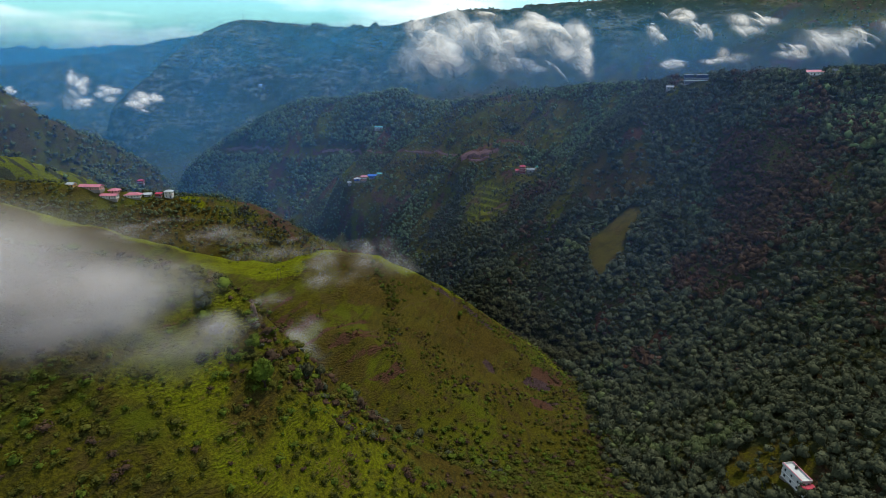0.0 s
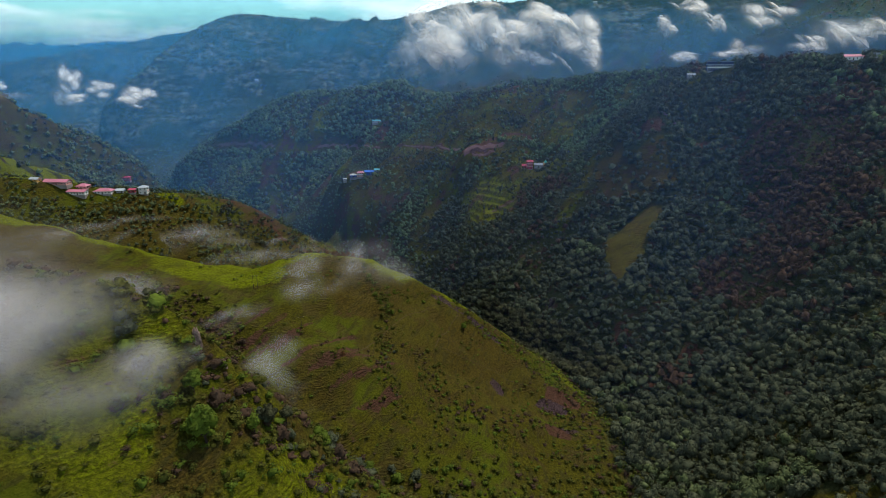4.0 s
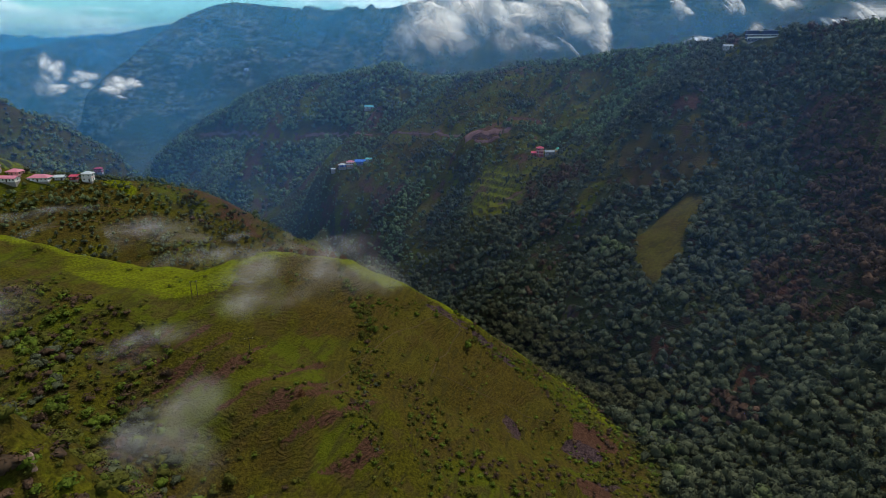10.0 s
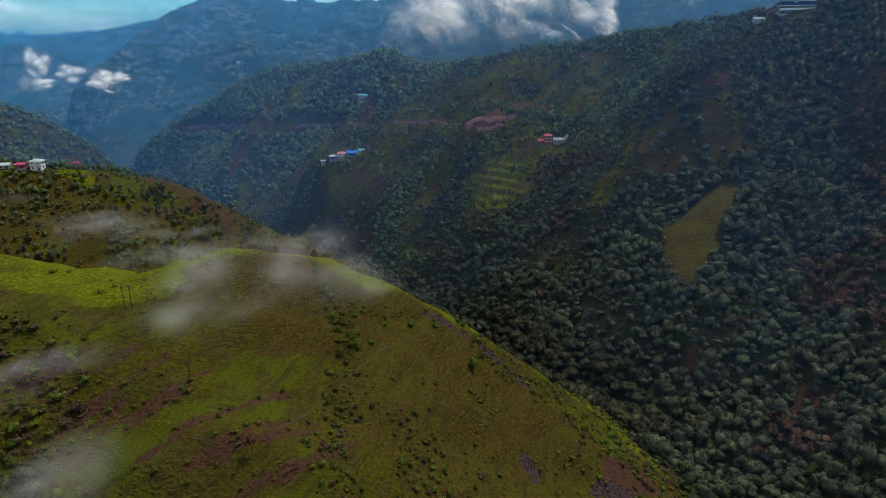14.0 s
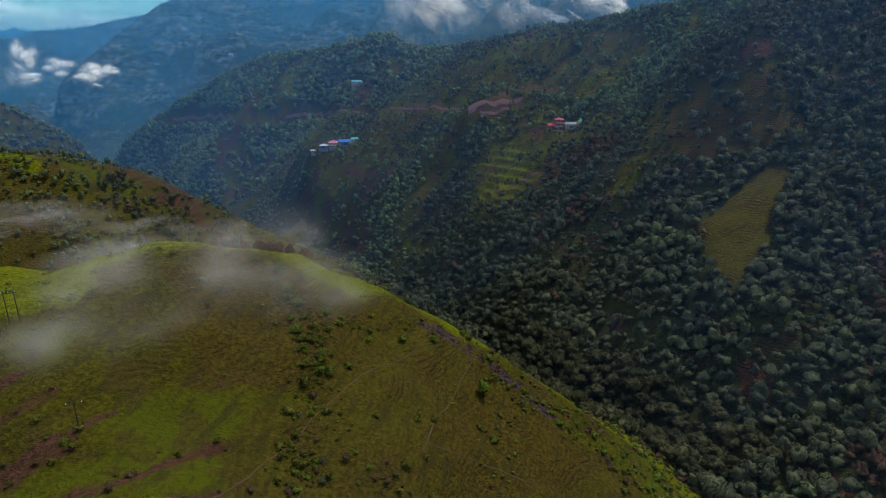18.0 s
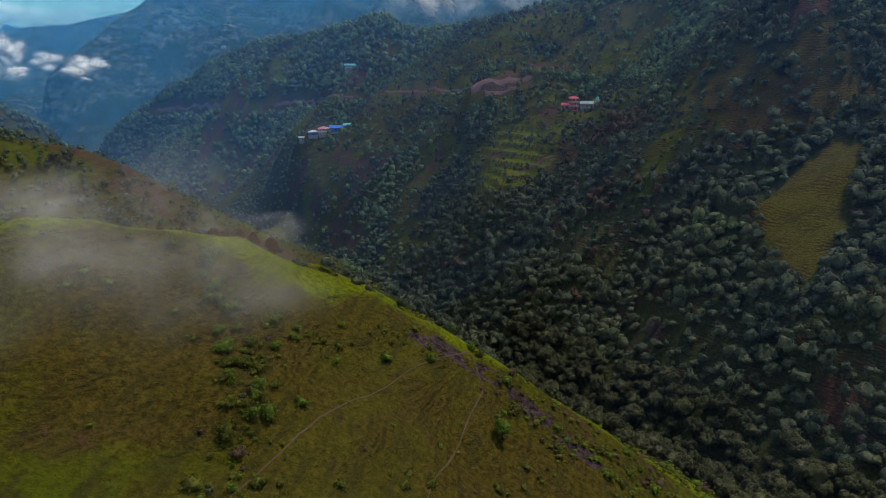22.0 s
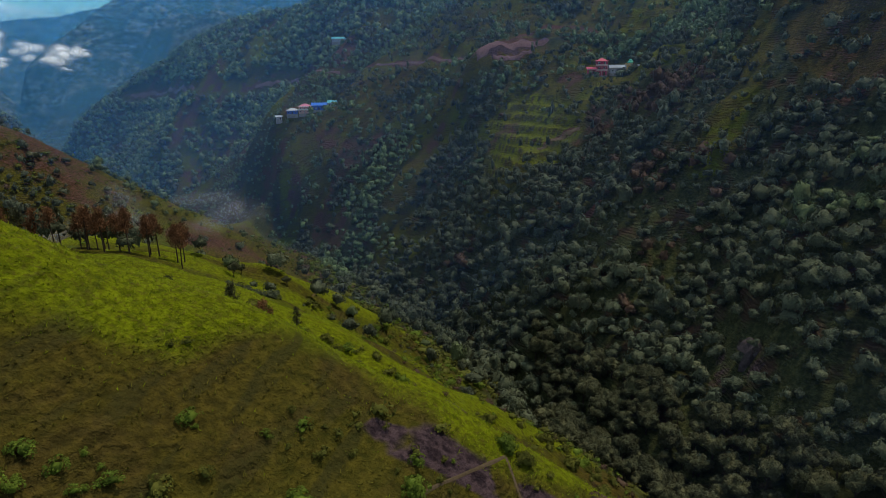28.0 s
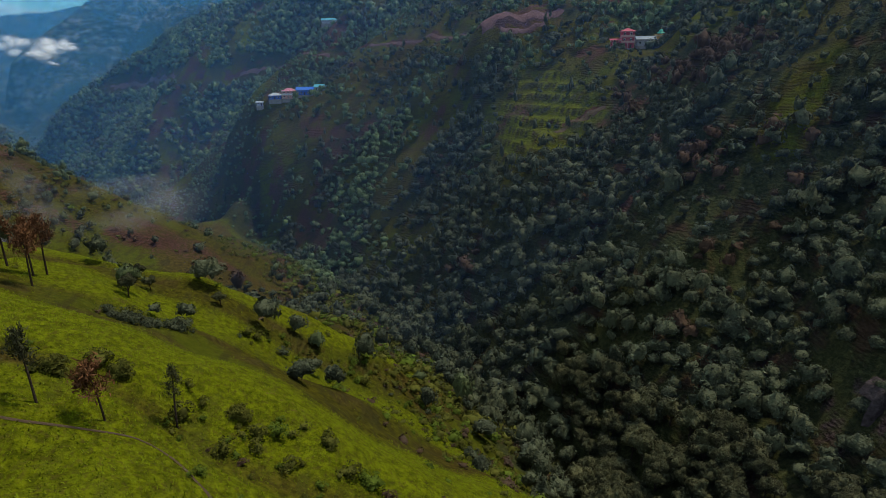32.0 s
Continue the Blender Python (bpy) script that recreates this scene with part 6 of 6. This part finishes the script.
# ---- clouds, mist and haze ----
def puffs(name, spots, count, mat, label, seed, flat=1.0, aim=(0.30, -0.55, 0.8), stray=0.3):
    """Soft lobes of vapour: thin domed sheets, thickest in their middle, spread through the bank. spots: x, y, z, half width, half height."""
    gen = np.random.default_rng(seed)
    k = 11
    u, v = np.meshgrid(np.linspace(-1, 1, k), np.linspace(-1, 1, k))
    u, v = u.ravel(), v.ravel()
    r = np.sqrt(u * u + v * v)
    fade_one = (1 - smooth(0.0, 1.0, r)) ** 1.2
    g = np.arange(k * k).reshape(k, k)
    q = np.stack([g[:-1, :-1], g[:-1, 1:], g[1:, 1:], g[1:, :-1]], -1).reshape(-1, 4)
    vs, fs, fade, base = [], [], [], 0
    for x, y, z, rx_, rz_ in spots:
        for _ in range(count):
            c = np.array([x, y, z]) + gen.normal(scale=(rx_ * 0.35, rx_ * 0.30 * flat, rz_ * 0.30))
            w, h = rx_ * gen.uniform(0.5, 1.0), rz_ * gen.uniform(0.55, 1.05)
            nrm = Vector(aim) + Vector(gen.normal(scale=stray, size=3))
            rot = np.array(nrm.to_track_quat("Z", "Y").to_matrix())
            p = np.stack([u * w, v * h, -0.25 * min(w, h) * r * r + gen.normal(scale=0.02 * h, size=u.size)], 1) @ rot.T + c
            vs.append(p)
            fs.append(q + base)
            fade.append(fade_one)
            base += k * k
    me = raw_mesh(name, np.concatenate(vs), np.concatenate(fs), mat, True, {"fade": np.concatenate(fade)})
    return tagged(new(name, me), label, "cloud" if "cloud" in name else "mist", kind="stuff")


puffs("cloud", [(-40, 1330, 346, 49, 90), (7, 1320, 305, 47, 52), (65, 1335, 362, 58, 64), (141, 1330, 340, 52, 64), (205, 1335, 357, 47, 52), (257, 1330, 335, 47, 66), (298, 1320, 305, 29, 42), (182, 1318, 296, 47, 26)], 12, CLOUD, "white billowing cloud caught behind the wooded ridge", 1)
puffs("cloud", [(455, 1340, 362, 26, 35), (502, 1345, 396, 50, 23), (560, 1340, 368, 26, 35), (490, 1330, 300, 35, 21), (601, 1330, 310, 47, 20)], 6, CLOUD, "torn white cloud drifting past the right-hand mountain", 2)
puffs("cloud", [(810, 1300, 357, 111, 58), (886, 1290, 324, 70, 47), (741, 1290, 324, 58, 29), (640, 1300, 380, 60, 30)], 7, CLOUD, "broad pale cloud veiling the right-hand mountain", 3)
puffs("cloud", [(-1203, 2000, 225, 34, 62), (-1180, 2000, 182, 44, 30)], 8, PUFF, "small white cloud in the far valley", 4)
puffs("cloud", [(-1105, 2000, 204, 42, 34)], 8, PUFF, "small white cloud puff in the far valley", 5)
puffs("cloud", [(-935, 1850, 182, 42, 26), (-890, 1850, 200, 42, 26)], 9, PUFF, "bright white cloud puff below the cliffs", 6)
puffs("cloud", [(-1420, 1999, 214, 26, 18)], 10, PUFF, "small cloud puff over the dark hill", 7)
puffs("mist", [(-657, 940, 240, 40, 12)], 6, MIST, "thin mist on the dark hill's shoulder", 8)
puffs("mist", [(-68, 346, 186, 27, 11), (-50, 342, 186, 28, 11), (-36, 338, 184, 20, 9), (-60, 338, 181, 30, 9)], 7, MIST, "thin grey mist lying on the grassy knoll", 9)
puffs("mist", [(-95, 304, 176, 21, 5)], 7, MIST, "wisp of mist over the knoll's slope", 10)
puffs("mist", [(-64, 257, 177, 11, 11)], 6, MIST, "wisp of mist in the hollow below the knoll", 11)
puffs("mist", [(-130, 152, 252, 44, 22), (-116, 158, 240, 40, 20), (-96, 164, 234, 28, 15), (-136, 150, 234, 36, 16), (-104, 162, 226, 26, 13), (-150, 148, 243, 44, 20)], 8, THICK, "thick grey mist pouring over the scrubby spur", 12, 0.25, (0.5, -0.85, 0.35), 0.12)
puffs("mist", [(-240, 385, 182, 34, 8)], 5, FAINT, "grey mist filling the hollow behind the spur", 17)
puffs("mist", [(-225, 440, 180, 34, 7), (-175, 450, 170, 22, 5)], 4, FAINT, "thin mist behind the grassy ridge", 13)
puffs("mist", [(-165, 505, 142, 45, 13), (-215, 515, 152, 42, 13), (-130, 560, 122, 30, 12)], 6, FAINT, "faint mist lying on the village hill's slope", 19)
puffs("mist", [(-80, 548, 132, 24, 7), (-112, 455, 164, 18, 4)], 3, FAINT, "faint mist rising from the wooded hollow", 14)
puffs("mist", [(-150, 240, 222, 34, 14), (-125, 250, 206, 26, 11)], 7, FAINT, "soft edge of the mist on the scrubby spur", 18)
puffs("mist", [(-112, 154, 222, 36, 15), (-128, 144, 226, 34, 14), (-90, 160, 217, 28, 11)], 5, FAINT, "soft lower fringe of the thick mist", 20, 0.25, (0.5, -0.85, 0.35), 0.12)
puffs("mist", [(-62, 226, 186, 13, 8), (-54, 224, 172, 13, 8), (-72, 182, 216, 13, 7)], 6, FAINT, "wisp of mist on the scrubby spur", 15)


# an added see-through sheet, tinted blue in place of hazy air
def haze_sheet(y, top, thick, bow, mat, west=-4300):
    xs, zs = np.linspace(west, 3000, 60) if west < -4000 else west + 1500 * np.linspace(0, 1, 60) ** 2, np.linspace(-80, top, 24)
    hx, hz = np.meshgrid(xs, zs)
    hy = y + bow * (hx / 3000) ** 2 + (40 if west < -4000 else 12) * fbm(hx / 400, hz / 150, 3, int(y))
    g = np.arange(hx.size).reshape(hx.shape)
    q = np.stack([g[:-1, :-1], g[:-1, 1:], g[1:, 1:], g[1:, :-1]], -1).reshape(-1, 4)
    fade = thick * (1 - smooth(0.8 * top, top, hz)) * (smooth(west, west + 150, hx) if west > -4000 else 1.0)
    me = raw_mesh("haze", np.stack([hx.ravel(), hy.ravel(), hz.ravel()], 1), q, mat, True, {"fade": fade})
    return tagged(new("haze", me), "thin tinted sheet standing in for blue haze across the valley", "haze", kind="stuff")


# over the wooded side, tinted sheets paint in haze from closer by
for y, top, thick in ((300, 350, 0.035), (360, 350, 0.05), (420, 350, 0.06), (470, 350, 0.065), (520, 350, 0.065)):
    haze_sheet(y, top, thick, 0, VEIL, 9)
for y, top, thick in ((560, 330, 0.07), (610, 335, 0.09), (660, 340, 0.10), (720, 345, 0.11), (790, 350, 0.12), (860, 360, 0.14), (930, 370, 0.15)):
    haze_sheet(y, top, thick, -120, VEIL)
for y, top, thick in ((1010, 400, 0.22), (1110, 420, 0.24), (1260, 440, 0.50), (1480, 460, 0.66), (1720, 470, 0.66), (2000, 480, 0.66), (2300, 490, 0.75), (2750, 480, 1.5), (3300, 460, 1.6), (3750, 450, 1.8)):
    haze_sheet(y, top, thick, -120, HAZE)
